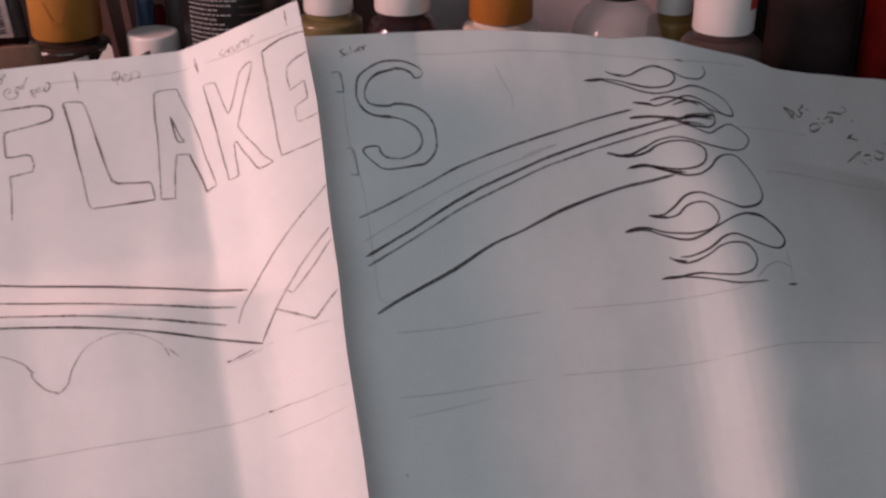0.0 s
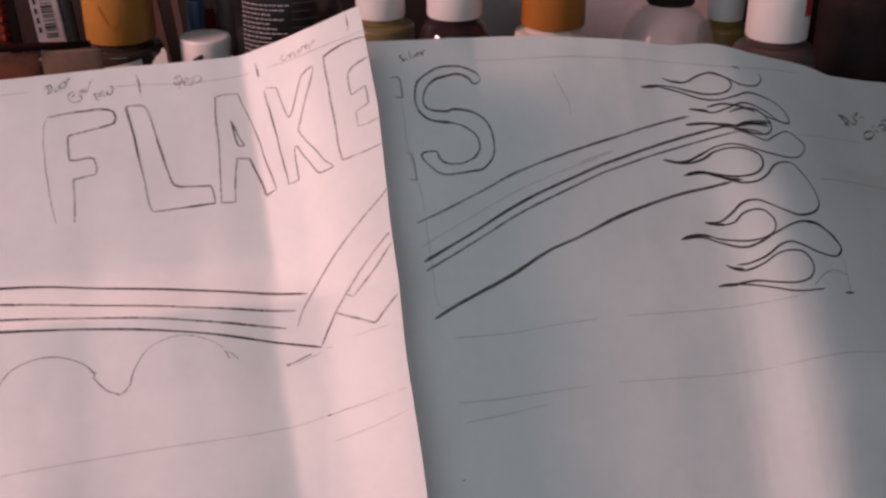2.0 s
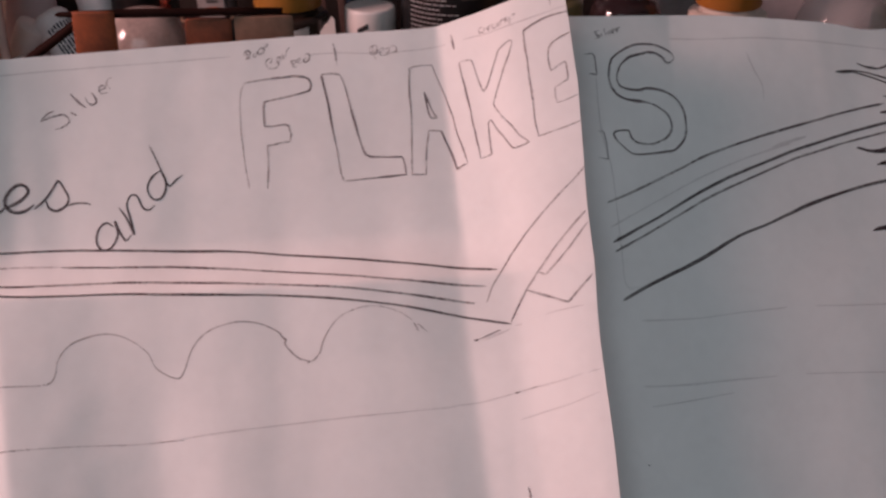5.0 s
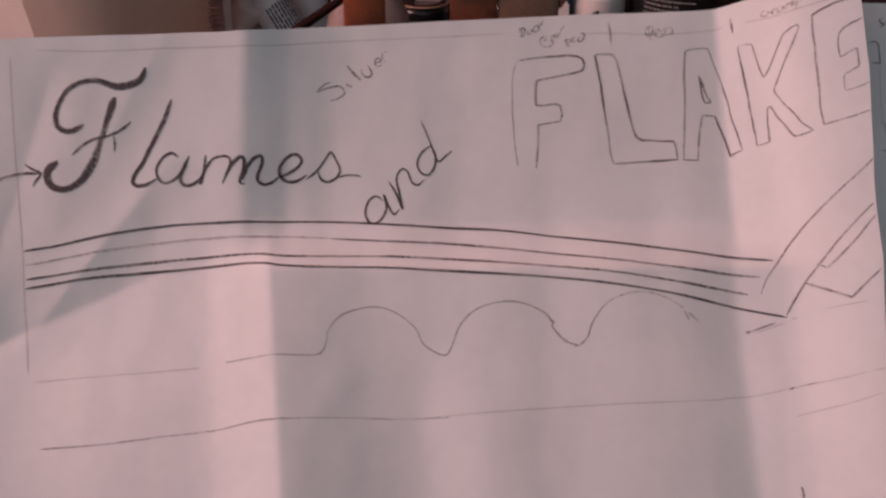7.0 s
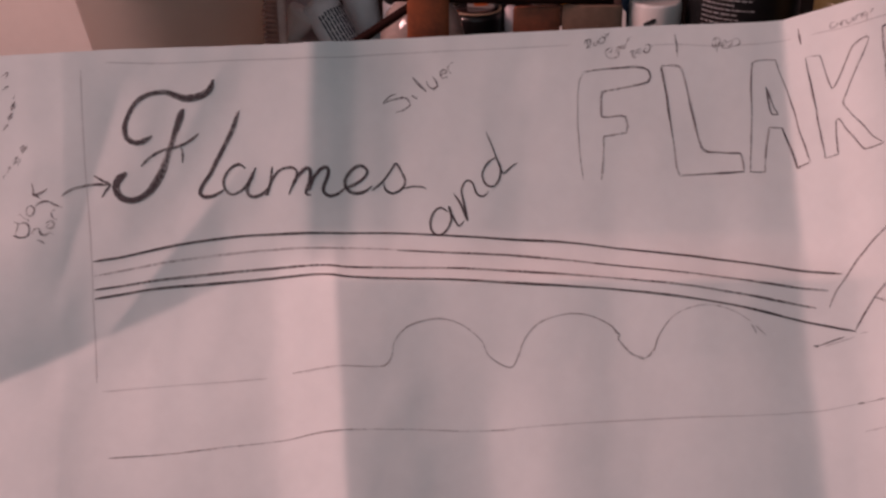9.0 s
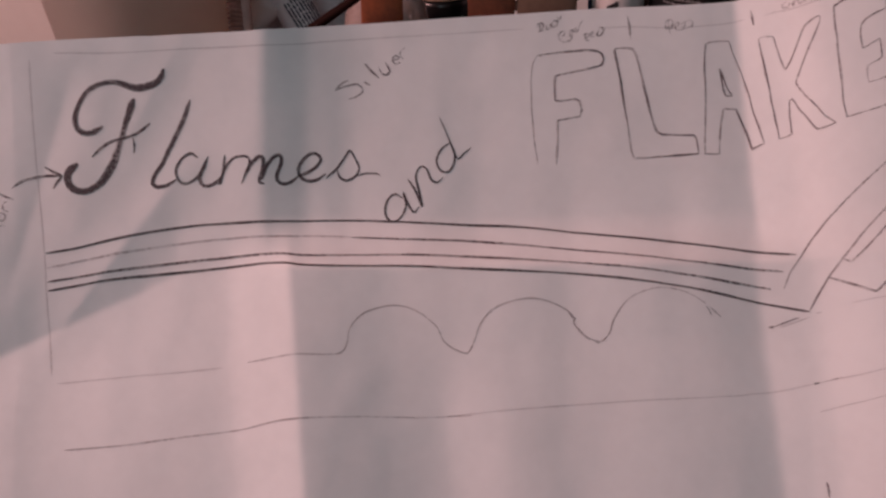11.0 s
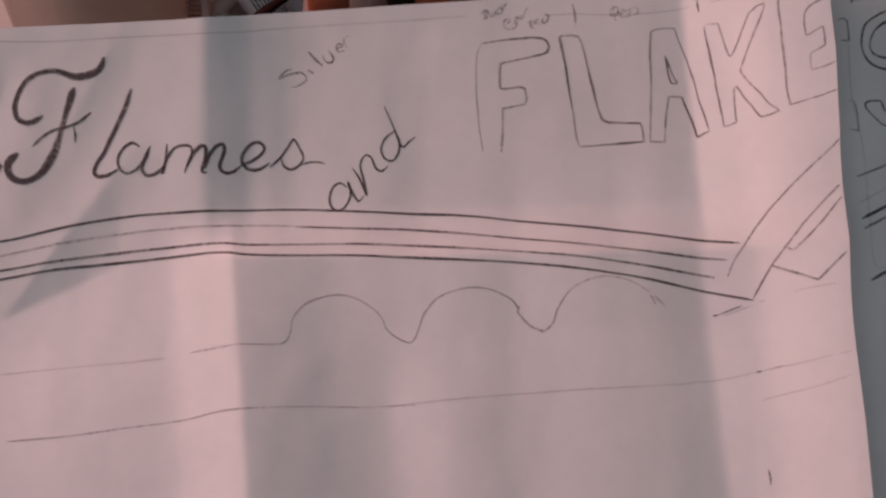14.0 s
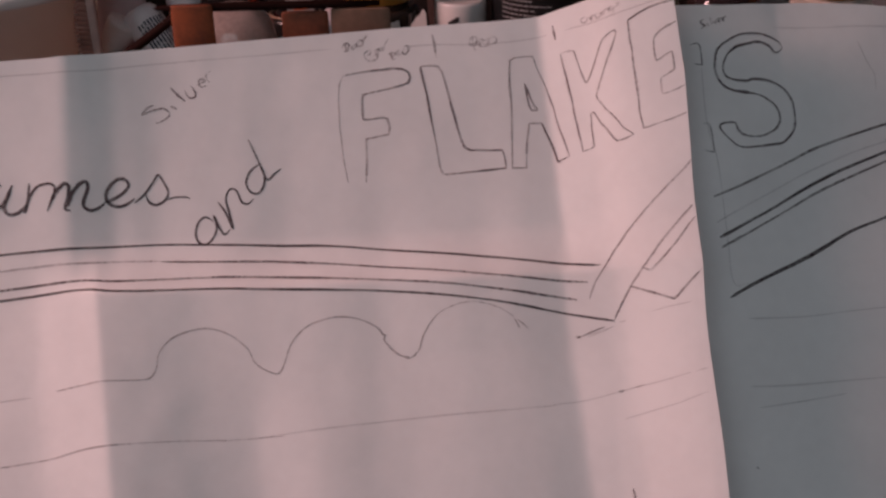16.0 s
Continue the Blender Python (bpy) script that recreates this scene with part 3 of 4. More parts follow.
draw("right", "stripe_line", "dark",
     (0.98, (47.6, -23), (59.8, -17), (75.5, -8.9), (88.8, -1.9), (99.5, 2.8), (113, 8.1), (129.6, 14.6), (140.9, 18), (155.3, 22.2), (169.9, 25.8), (184.5, 29.2), (202, 32.6)))
draw("right", "stripe_line", "heavy",
     (1.37, (49.1, -43), (62.3, -36.5), (82.9, -27.7), (101.7, -17.9), (115, -13.2), (126, -8.7), (137.2, -4.3), (151.3, 0), (165.8, 3.8), (180.2, 6.3), (192.8, 8.4)))
draw("right", "stripe_line", "faint",
     (0.67, (46.4, -12.9), (56.6, -7.7), (72, -0.1), (87.9, 7.6), (109, 15.7), (130.9, 22.2)))
draw("right", "dash_line", "faint",
     (0.53, (56.1, -51.6), (80.1, -51.4), (99.8, -49.7), (120.1, -48.4)))
draw("right", "dash_line", "faint",
     (0.53, (132.8, -48.3), (156.4, -48.6), (183.4, -48.4), (209.4, -46.9), (220.1, -44.3)))
draw("right", "dash_line", "faint",
     (0.53, (53.9, -78.1), (71.7, -78.2), (91.1, -77.3), (111.9, -76.5)))
draw("right", "dash_line", "faint",
     (0.53, (56.4, -86.3), (73.1, -84.7), (92.5, -82.3)))
draw("right", "dash_line", "faint",
     (0.44, (124.6, -76.1), (146.3, -76.7), (173, -77.3), (197.4, -76.5)))
draw("right", "dash_line", "faint",
     (0.58, (199.9, -76.1), (232.5, -73.3), (259.9, -74.2), (289.4, -76)))
draw("right", "border_line", "faint",
     (0.58, (79.4, 68.3), (95.8, 68.5), (122.1, 69.5), (149.2, 68.6), (177.3, 66.6), (206.8, 65), (250.9, 67.7)))
draw("right", "border_line", "faint",
     (0.44, (44.9, 49.5), (45.7, 27.8), (49.1, 10.8), (50.3, -20.4), (51.2, -37.1), (57.7, -37.6)))
draw("right", "stray_line", "faint",
     (0.44, (114.6, 62.9), (117.3, 55), (120.3, 48.3), (120.1, 41.8)))
draw("right", "stray_line", "faint",
     (0.58, (244.7, 10.6), (264.4, 11.9), (291.5, 11.7), (315.2, 11.1), (347.3, 12.5)))
draw("right", "stray_line", "faint",
     (0.44, (235.4, 32.7), (260.7, 34.7), (289.1, 36.6)))
draw("right", "flame_tongue", "heavy",
     (1.00, (156.1, 54.9), (163.9, 55.6), (172.3, 54.8), (180.5, 52.7), (188.9, 51.1), (197.7, 51.8), (202.2, 54.7), (202.1, 58.2), (196.7, 61), (192.4, 61.8), (186.3, 60.4), (179.9, 57.5), (174.1, 56.9), (167.4, 59.2)),
     (0.94, (163.8, 55.3), (174.7, 52.6), (185.5, 49), (194, 48.2), (203.2, 50.1), (211.5, 52.1), (222.7, 49.7), (230.2, 45.5), (232.9, 39.8), (230.7, 37.7), (222.9, 39), (216.7, 41.1)),
     (0.81, (192.4, 61.8), (200.9, 59.5), (207.8, 56.2), (215.9, 55.9), (221, 59.4), (220.6, 63)),
     (0.81, (205.4, 65.5), (209.2, 64.3)))
draw("right", "flame_tongue", "heavy",
     (1.00, (178.9, 44), (185.7, 42.9), (191.3, 42.1), (198.9, 44.3), (205.4, 46.6), (211.5, 46.1), (218.8, 42.8), (226.2, 38.4), (232.3, 38.2)),
     (1.05, (198.3, 42), (206.3, 44), (213.9, 43.1), (219.2, 38.4), (219.7, 34), (215.5, 31), (207.7, 31.6), (199.4, 34.3)),
     (1.10, (176, 36.3), (184.5, 36.9), (191.4, 36.2), (198.2, 34.7), (205.8, 36.5), (217, 36.2)),
     (1.05, (197.9, 33.9), (206.6, 33), (213.4, 31.8)))
draw("right", "flame_tongue", "dark",
     (0.99, (199.3, 33.5), (207.5, 30.4), (214.7, 28), (220.3, 30.3), (228.1, 33.3), (234.8, 31.2), (239.3, 27.3), (235.7, 22.4), (227.5, 19.8), (215, 21.5), (207.2, 23.6), (197.6, 26.3), (187.9, 25.3), (180.4, 22), (172.8, 18.9), (167.3, 19.1), (161.3, 20.1)))
draw("right", "flame_tongue", "heavy",
     (1.04, (161.8, 20.1), (171.2, 18.2), (179.9, 19.4), (186.1, 22.8), (194.6, 24.4), (202.9, 23.7), (209.4, 20.3), (209.7, 15.7), (205.8, 11.9), (198.6, 10.6), (189.3, 11.7), (180.2, 14), (174.6, 14), (170.1, 12.3)),
     (1.12, (170.8, 12.6), (180.1, 13.4), (191.6, 9.6), (197.9, 7.6), (204.8, 7.9), (210.9, 10.9), (215.8, 15.2), (221.4, 17.3), (228.1, 16.3), (234.4, 8.9), (237.4, 1.9), (237.2, -3.8), (232.4, -7.4), (223.4, -8.8), (216.1, -6.6), (209.4, -3.6), (202.9, -1), (196.1, -1.6), (190, -6.2), (184.1, -9.6), (176.7, -9.6)))
draw("right", "flame_tongue", "heavy",
     (1.04, (176.7, -9.6), (183.8, -11.2), (190.6, -10.2), (195.1, -6.8), (200.7, -5.3), (205.9, -6.6), (209.4, -11.7), (207.9, -16.1), (202, -19), (194.2, -19.3), (185.2, -18.1), (176.1, -15.6), (170.6, -15), (164.1, -16.5)),
     (1.12, (164.1, -16.5), (173.3, -16), (183.6, -19.6), (192.3, -22), (198.9, -21.3), (207.6, -17.4), (217.4, -13.4), (225.9, -11.8), (234.2, -13.2), (241.5, -19), (245.3, -24.4), (242.2, -27.8), (236.5, -28.3), (228.4, -26.2), (221.2, -23), (215.4, -21.4), (209.2, -22.9), (201.6, -27.4), (193.5, -29.7), (188.3, -29.7)))
draw("right", "flame_tongue", "heavy",
     (1.04, (183, -29.4), (187.9, -31.9), (193, -32.5), (201.1, -30), (207, -26.7), (214.3, -25.4), (221.6, -26.9), (224.8, -32.9), (221.7, -38.2), (213.7, -40.3), (205.7, -39.6), (195.8, -37.8), (186.6, -38.5), (178, -38.5)),
     (0.99, (186.6, -38.5), (195.4, -39.8), (203.9, -42), (212.8, -44.1), (228.1, -43.9)))
draw("right", "flame_tongue", "faint",
     (0.81, (222, -42.7), (225.3, -40.2), (230.1, -37), (237.1, -35.1), (244.4, -37.4)),
     (1.12, (239.6, -45.9), (244.9, -46.4)),
     (0.62, (244.5, -28.6), (244.6, -36.9), (243.9, -45.1)))
draw("left", "stripe_line", "heavy",
     (0.96, (-289.3, -25.1), (-277.1, -22.8), (-260, -18.6), (-238.8, -14.6), (-221.4, -13.1), (-195.4, -11.7), (-173.3, -11), (-150.8, -11.8), (-128.3, -12.9), (-106, -14), (-83.8, -16.8), (-61.9, -19.5), (-40.3, -22.7), (-18.9, -26.2), (-2.1, -28.8)))
draw("left", "stripe_line", "soft",
     (0.85, (-288.7, -30.5), (-274.9, -27.6), (-260, -24.4), (-238.9, -20.9), (-216.9, -18.7), (-203.8, -18.1), (-186.4, -17.7), (-173.1, -17.8)))
draw("left", "stripe_line", "dark",
     (0.85, (-173.1, -18), (-150.8, -18.9), (-128.4, -19.7), (-106.4, -21.7), (-84.4, -24.3), (-63, -27), (-41.7, -30.3), (-19.8, -33.4), (-7.1, -35.1)))
draw("left", "stripe_line", "dark",
     (0.90, (-288.8, -35.7), (-274.8, -33.4), (-260.1, -30.8), (-238.8, -28), (-216.7, -26), (-201.3, -25.1), (-190.3, -25.9), (-172.9, -25.7), (-150.8, -25.5), (-128.7, -26.5), (-106.9, -28), (-85.1, -29.9), (-63.5, -32.4), (-41.8, -35.8), (-19.9, -39.8), (-11.6, -41.5)))
draw("left", "stripe_line", "heavy",
     (0.90, (-288.8, -39.1), (-274.9, -36.5), (-260.1, -34), (-238.7, -31.8), (-216.6, -29.8), (-201, -28.9), (-189.9, -30.1), (-172.6, -30.4), (-150.8, -30.4), (-128.8, -31.7), (-107.1, -32.9), (-85.1, -34.4), (-63.6, -37), (-42, -40.6), (-20.1, -45.6), (1.8, -50.9)))
draw("left", "ribbon_outline", "mid",
     (0.67, (-7, -41.6), (-4.7, -35.6), (-0.2, -29), (3.7, -23.3), (8.8, -16.6), (15.3, -9.4), (22.3, -2.6), (29.5, 3.8), (32, 6.7)),
     (0.71, (1.7, -50.2), (4.5, -44.9), (8, -38.5), (13, -31.4), (18.9, -23.6), (25.1, -16.8), (31.3, -10.5)),
     (0.71, (12, -31.7), (15.2, -33.5), (19.2, -29.5), (24, -24.5), (27.8, -19.7), (31.7, -15.1)),
     (0.8, (7.9, -38.4), (14.3, -41.4), (22.3, -45.2), (26.2, -41.3), (31.8, -35.5)))
draw("left", "dash_line", "faint",
     (0.58, (-9, -56.2), (-3.3, -54.4), (1.5, -52.8)))
draw("left", "dash_line", "faint",
     (0.53, (14.7, -48.8), (20.7, -47.8), (27.8, -47)))
draw("left", "scallop_line", "soft",
     (0.58, (-212.2, -67), (-202.2, -65.5), (-193.4, -64.4), (-180.6, -64.5), (-176, -63.6), (-173.9, -59.9), (-172.9, -54.5), (-168, -48.9), (-159.4, -46), (-152.9, -46), (-146.3, -48.6), (-139.8, -54), (-137.2, -59.3), (-133.3, -62.5), (-128.3, -64.2), (-125.7, -60.3), (-122.8, -52.8), (-116.9, -46.9), (-107.1, -43.8), (-98.4, -44.3), (-90.8, -47.5), (-87.1, -51)),
     (0.67, (-88, -50.8), (-86.5, -51.4), (-87.2, -53.1), (-84.4, -56.8), (-81.3, -59.4), (-77.6, -60.3)),
     (0.58, (-73.7, -58), (-71.5, -51.5), (-65.8, -44.3), (-57.2, -40.7), (-49.6, -40.6), (-42.1, -43.1), (-36.7, -46.6)),
     (0.67, (-35, -48.1), (-31, -51.9)))
draw("left", "border_line", "faint",
     (0.67, (-293.3, 46.1), (-293.2, 31.7), (-292.3, 10.9), (-290.8, -8.2), (-289.7, -25.2), (-289.1, -48.4), (-287.8, -70.9)))
draw("left", "border_line", "faint",
     (0.53, (-284.1, 49), (-260, 49.9), (-234.4, 52), (-204, 53.8), (-173.7, 58.1), (-128.8, 61.5), (-104.2, 63.2)))
draw("left", "border_line", "faint",
     (0.49, (-72.4, 63.5), (-62.3, 63.8), (-49.9, 63.3), (-38.7, 63.3), (-27.3, 64.2), (-17, 65.6)))
draw("left", "border_line", "faint",
     (0.49, (-10.1, 65.6), (-6.3, 65.9), (-0.9, 65.7), (7.6, 66.5), (18.6, 68.2), (29, 70.3)))
draw("left", "tick_mark", "mid",
     (0.75, (-62.8, 67.8), (-62.1, 63.8), (-61.6, 58.9)))
draw("left", "tick_mark", "mid",
     (0.75, (-14.6, 68.8), (-14.2, 65.7), (-13.8, 62.7)))
draw("left", "tick_mark", "mid",
     (0.71, (22.3, 77.3), (22.5, 74.4), (22.7, 71.2)))
draw("left", "dash_line", "faint",
     (0.58, (-285.5, -74.1), (-259.1, -71.8), (-237.4, -70.2), (-222.1, -68.8)))
draw("left", "dash_line", "soft",
     (0.53, (-281.7, -99.3), (-257.8, -97.5), (-236.4, -94.8), (-214.9, -92.4), (-197.2, -88.9), (-171.8, -88), (-148.4, -88.4)))
draw("left", "dash_line", "faint",
     (0.53, (-137.7, -88.3), (-107.5, -85.7), (-64.7, -83.2), (-43.5, -82.5), (-21.9, -81.6)))
draw("left", "dash_line", "mid",
     (0.53, (1.3, -77.9), (3.4, -77.6), (7.1, -76.8), (10.7, -75.9)))
draw("left", "arrow_mark", "dark",
     (0.89, (-301, -0.8), (-296, 2.2), (-289.8, 3.8), (-283.5, 4.1)),
     (0.89, (-289.2, 7.3), (-286.1, 5.6), (-283.1, 3.9), (-284.6, 1.8), (-286, -0.8)))
draw("left", "note_orange", "soft",
     (0.62, (-2.8, 68.8), (-4.1, 68.2), (-3.6, 66.6), (-2.1, 66.8), (-1.9, 68.3)),
     (0.62, (-1.2, 68), (-0.4, 66.4), (-0.5, 68.2), (0.8, 68.4)),
     (0.62, (2.1, 68.6), (0.8, 68.4), (1.3, 66.9), (2.8, 67.4), (2.8, 68.8), (3.4, 67)),
     (0.62, (3.4, 69), (4, 67.5), (4.1, 69), (5.3, 69.3), (5.8, 67.7)),
     (0.62, (6.9, 69.8), (5.8, 69.6), (6.5, 68.2), (7.5, 69.5), (7.2, 66.9)),
     (0.62, (8.1, 70.2), (9.3, 70.3), (8.2, 69)))
draw("left", "note_silver", "mid",
     (0.71, (-173.6, 42.9), (-175.9, 42.1), (-178, 40), (-178.5, 39), (-175.9, 40.3), (-172.5, 41.2), (-169.8, 41.5), (-168, 39.8), (-168.7, 38.1), (-171.4, 36.5), (-173.6, 36)),
     (0.93, (-167.4, 42.5), (-165.1, 41.4)),
     (0.8, (-167, 49.4), (-164.2, 46.5), (-161.7, 44.2)),
     (0.8, (-161.5, 48.2), (-160.6, 46.2), (-158.8, 45.3), (-157.2, 46.6), (-158.1, 48.7), (-159.3, 50.1)),
     (0.62, (-156, 50.8), (-154.1, 51.2), (-153.7, 52.1), (-155.1, 52.5), (-156.2, 51.2), (-155.3, 49.4), (-153.2, 49.9)),
     (0.71, (-151.1, 55.7), (-152.8, 54.5), (-153, 52.9), (-151.9, 51.1)))
draw("left", "note_root", "mid",
     (0.72, (-98.9, 63.4), (-98.4, 64.7), (-97.1, 65.3), (-96.2, 64.7), (-96.5, 63.3), (-97.6, 62.3), (-98.3, 61.9)),
     (0.84, (-97.7, 64.9), (-97.6, 63.4), (-97.4, 62.1)),
     (0.72, (-97.6, 62.3), (-96.3, 62.7)),
     (0.54, (-94.6, 64.4), (-95.3, 63.6), (-94.7, 62.9), (-93.7, 63.8), (-94.2, 64.6), (-94.6, 64.4)),
     (0.66, (-92.5, 65.7), (-93.3, 64.8), (-92.6, 64), (-91.2, 64.4), (-90.5, 65.7), (-91.6, 66.6), (-92.5, 65.7)),
     (0.72, (-90.7, 67.9), (-90, 66.6), (-89.6, 67.4), (-89.1, 68.1)),
     (0.6, (-91.4, 66.1), (-90.3, 66.6)))
draw("left", "note_beer", "mid",
     (0.66, (-88.6, 62.4), (-90, 61.3), (-90.3, 60), (-89.4, 58.7), (-87.9, 58.2), (-86, 58.6), (-84.9, 59.9), (-85.5, 60.6), (-86.7, 60.4)),
     (0.66, (-90, 61.3), (-88.6, 62.4), (-87.5, 62), (-88, 60.9), (-89.1, 60.4)),
     (0.6, (-86, 61.3), (-84.6, 61.9), (-85, 62.8), (-85.9, 62.1), (-85.7, 60.8), (-84.4, 61.2)),
     (0.54, (-84.1, 62.1), (-83, 62.7), (-83.4, 63.6), (-84.3, 62.8), (-83.9, 61.9), (-82.5, 62.3)),
     (0.48, (-82.3, 62.5), (-82, 64.2), (-81.3, 65.7), (-80.4, 66.4)))
draw("left", "note_red", "mid",
     (0.72, (-80.8, 60.3), (-79.9, 61.1), (-78.5, 61.1), (-78.3, 60.2), (-79.5, 59.6), (-80.4, 59.1)),
     (0.78, (-79.7, 60.9), (-79.5, 58.9), (-78.8, 58.7), (-77.9, 58.8)),
     (0.48, (-77.4, 60.6), (-76.3, 61.4), (-76.7, 62.1), (-77.6, 61.3), (-77.2, 60.1), (-75.8, 60.5)),
     (0.66, (-74.2, 62.3), (-75.1, 61.4), (-74.7, 60.5), (-73.3, 60.9), (-72.6, 62.7), (-73.2, 63.8), (-74.4, 63.2)),
     (0.72, (-72.6, 63.3), (-71.5, 62.9)))
draw("left", "note_red", "mid",
     (0.66, (-47.9, 64.5), (-47.4, 65.9), (-46, 66.3), (-44.9, 65.3), (-45.4, 63.6), (-47.1, 62.7), (-47.7, 63.4), (-47.9, 64.5)),
     (0.78, (-46.7, 65.8), (-46.4, 63.2), (-45.8, 60.9)),
     (0.72, (-46.2, 62.7), (-44.8, 63.3)),
     (0.6, (-43.9, 63.5), (-42.5, 64.4), (-42.9, 65.3), (-44.1, 64.4), (-43.7, 62.2), (-42.3, 62.6)),
     (0.6, (-41.8, 64.3), (-40.6, 65.2), (-40.2, 64.3), (-41.2, 62.5), (-42.6, 62.1)),
     (0.6, (-40.2, 65.2), (-38.4, 66), (-37, 65.1), (-37.3, 63.7), (-38.9, 63.1), (-40.7, 62.5)))
draw("left", "note_black", "mid",
     (0.8, (-311.8, 3.6), (-311.4, 1.1), (-311, -1)),
     (0.89, (-306.2, 1.7), (-307.9, 0.4), (-310, -0.6), (-311.6, -0.6), (-310.2, -1.2), (-308.7, -1.9)),
     (0.67, (-313.5, -5.5), (-312, -4.9), (-310.8, -6.4), (-311.6, -8.6), (-313.2, -8.7), (-313.9, -7), (-313.5, -5.5)),
     (0.89, (-316.5, -8.1), (-314.4, -9.6), (-312.3, -10.8)),
     (0.75, (-318.6, -10.9), (-316.5, -11.8), (-314.4, -11.3), (-312.7, -12.9), (-313, -16), (-315.5, -17.1), (-317.6, -16.3), (-317.1, -13.5), (-316.9, -11.8)),
     (0.89, (-318.5, -16.3), (-316.4, -17.1), (-313.8, -16.8)))
draw("left", "note_pearl", "mid",
     (0.75, (-310.4, -5.1), (-308.3, -3.4), (-305.8, -3.1), (-303.1, -4.4), (-300.4, -5.3)),
     (0.67, (-303.1, -5.8), (-304.5, -7.2), (-304.1, -9.1), (-302.4, -9.6)),
     (0.75, (-306.5, -11.5), (-304.9, -10.2), (-303.4, -11.3), (-304.4, -13.1), (-306.3, -12.7), (-305.3, -11.4)),
     (0.75, (-311.6, -15.5), (-310.6, -13.5), (-308.9, -13.5), (-308.5, -15.3), (-306.9, -15.7), (-304.8, -14.8), (-303.7, -15.4)),
     (1.11, (-309.5, -17.7), (-308.1, -18.3), (-306.7, -18.9)))
draw("left", "note_small", "soft",
     (0.84, (-316.5, 16.2), (-314.6, 17.9), (-315.9, 15.1), (-313.4, 17.3), (-315.5, 14.5)),
     (0.71, (-319.2, 11.4), (-317.1, 13.2), (-318.7, 10.2), (-316, 12.4), (-317.2, 9.6)),
     (0.71, (-321.3, 8.5), (-319.6, 9.7), (-320.9, 7.2)),
     (0.71, (-322.5, 5.1), (-321.7, 6.8)))
draw("left", "note_small", "soft",
     (0.8, (-319.5, 31.4), (-317.8, 33.6), (-319.3, 30.2), (-317.6, 32)),
     (0.71, (-320.9, 27.3), (-318.9, 29.4), (-320.4, 26.5), (-318.7, 28.2)),
     (0.71, (-322.5, 22.7), (-320.4, 25.2), (-322.1, 23.9)),
     (0.8, (-318.6, 34.4), (-317.8, 36.1)))
draw("left", "note_small", "soft",
     (0.98, (-322.3, 42.4), (-320.1, 44.2), (-321, 41.7)),
     (0.71, (-322.3, 37.6), (-319.9, 39.3), (-321.5, 38.4)))
draw("right", "note_burt", "dark",
     (1.16, (273.6, 49.4), (276.5, 48.3), (278.6, 46.5), (280.3, 44.9), (282.6, 44.7)),
     (1.01, (274.2, 49.8), (277.5, 49.8), (279.5, 48.9), (282.2, 48.4), (280.2, 45.8), (277.4, 44.7)),
     (1.01, (282.6, 48.2), (284.4, 46.6), (287.3, 46.8), (289.4, 48.4)),
     (1.45, (286.7, 51.5), (287.9, 49.4), (290.6, 49)),
     (1.45, (287.9, 50.7), (290.7, 52.8), (292.9, 54.6)),
     (0.58, (293.6, 52.8), (295.5, 52.5), (297.8, 51.9)))
draw("right", "note_orange", "dark",
     (0.87, (302.7, 42.8), (304.3, 44), (301.3, 45.4), (297.2, 44.4), (294, 42.5), (292.7, 40.4)),
     (1.16, (293.1, 40.2), (294.9, 39.8), (298.8, 40.8), (302.7, 42.8)),
     (1.16, (302.8, 48), (305.9, 49.2)),
     (0.8, (305.3, 46.5), (307.9, 46.6), (309.7, 45.9)),
     (1.01, (309.6, 49.5), (313.6, 51.6), (317.8, 51.7), (318.7, 51.1), (314.9, 49.5)),
     (1.09, (312.3, 48.4), (315.5, 48.6), (318.8, 50.2)),
     (1.16, (313.6, 52.9), (316.9, 54.5), (321.4, 55.3), (325.7, 55.3), (329.2, 56)),
     (0.72, (329.1, 59.7), (331.6, 60.5), (334.1, 59.6), (332.7, 57.7), (328.9, 56.6)))
draw("right", "note_plus", "dark",
     (1.16, (327.8, 40.7), (331.7, 43.1), (334.6, 44.6)),
     (1.01, (330.7, 42.2), (333.5, 42), (339.1, 42)),
     (1.3, (336.6, 53.3), (339.6, 53.5)))
draw("right", "note_transparent", "dark",
     (1.09, (321.7, 26.2), (329.2, 30.3), (339.2, 35.6)),
     (1.16, (341.5, 33.2), (345.5, 34.2), (349.3, 34.8)),
     (0.58, (337.1, 29.9), (340, 28.6), (343.1, 27.7)),
     (0.72, (345.5, 31.8), (348, 30.8)),
     (1.09, (352.3, 34.9), (354, 33.5), (357.6, 33.3), (361.8, 34.6), (363.3, 36.6), (360.8, 37.6)),
     (1.16, (355.8, 38.5), (359.8, 38.1), (367.4, 38.6)),
     (0.72, (368.3, 45.7), (370, 44.2)))
draw("right", "flame_tongue", "heavy",
     (1.46, (156.4, 54.8), (160.3, 54.8), (165, 55)))
draw("right", "flame_tongue", "heavy",
     (1.22, (167.9, 58.9), (171.4, 57.8), (176.3, 57.5)))
draw("right", "flame_tongue", "heavy",
     (1.22, (178.6, 44), (182.7, 43.6), (187.9, 43.4)))
draw("right", "flame_tongue", "heavy",
     (1.34, (175.8, 36.6), (183.2, 37), (191.4, 36.4), (199.8, 35.5)))
draw("right", "flame_tongue", "heavy",
     (1.22, (200.1, 34.5), (205.2, 36.1), (212.2, 36.6), (220.1, 36.8)))
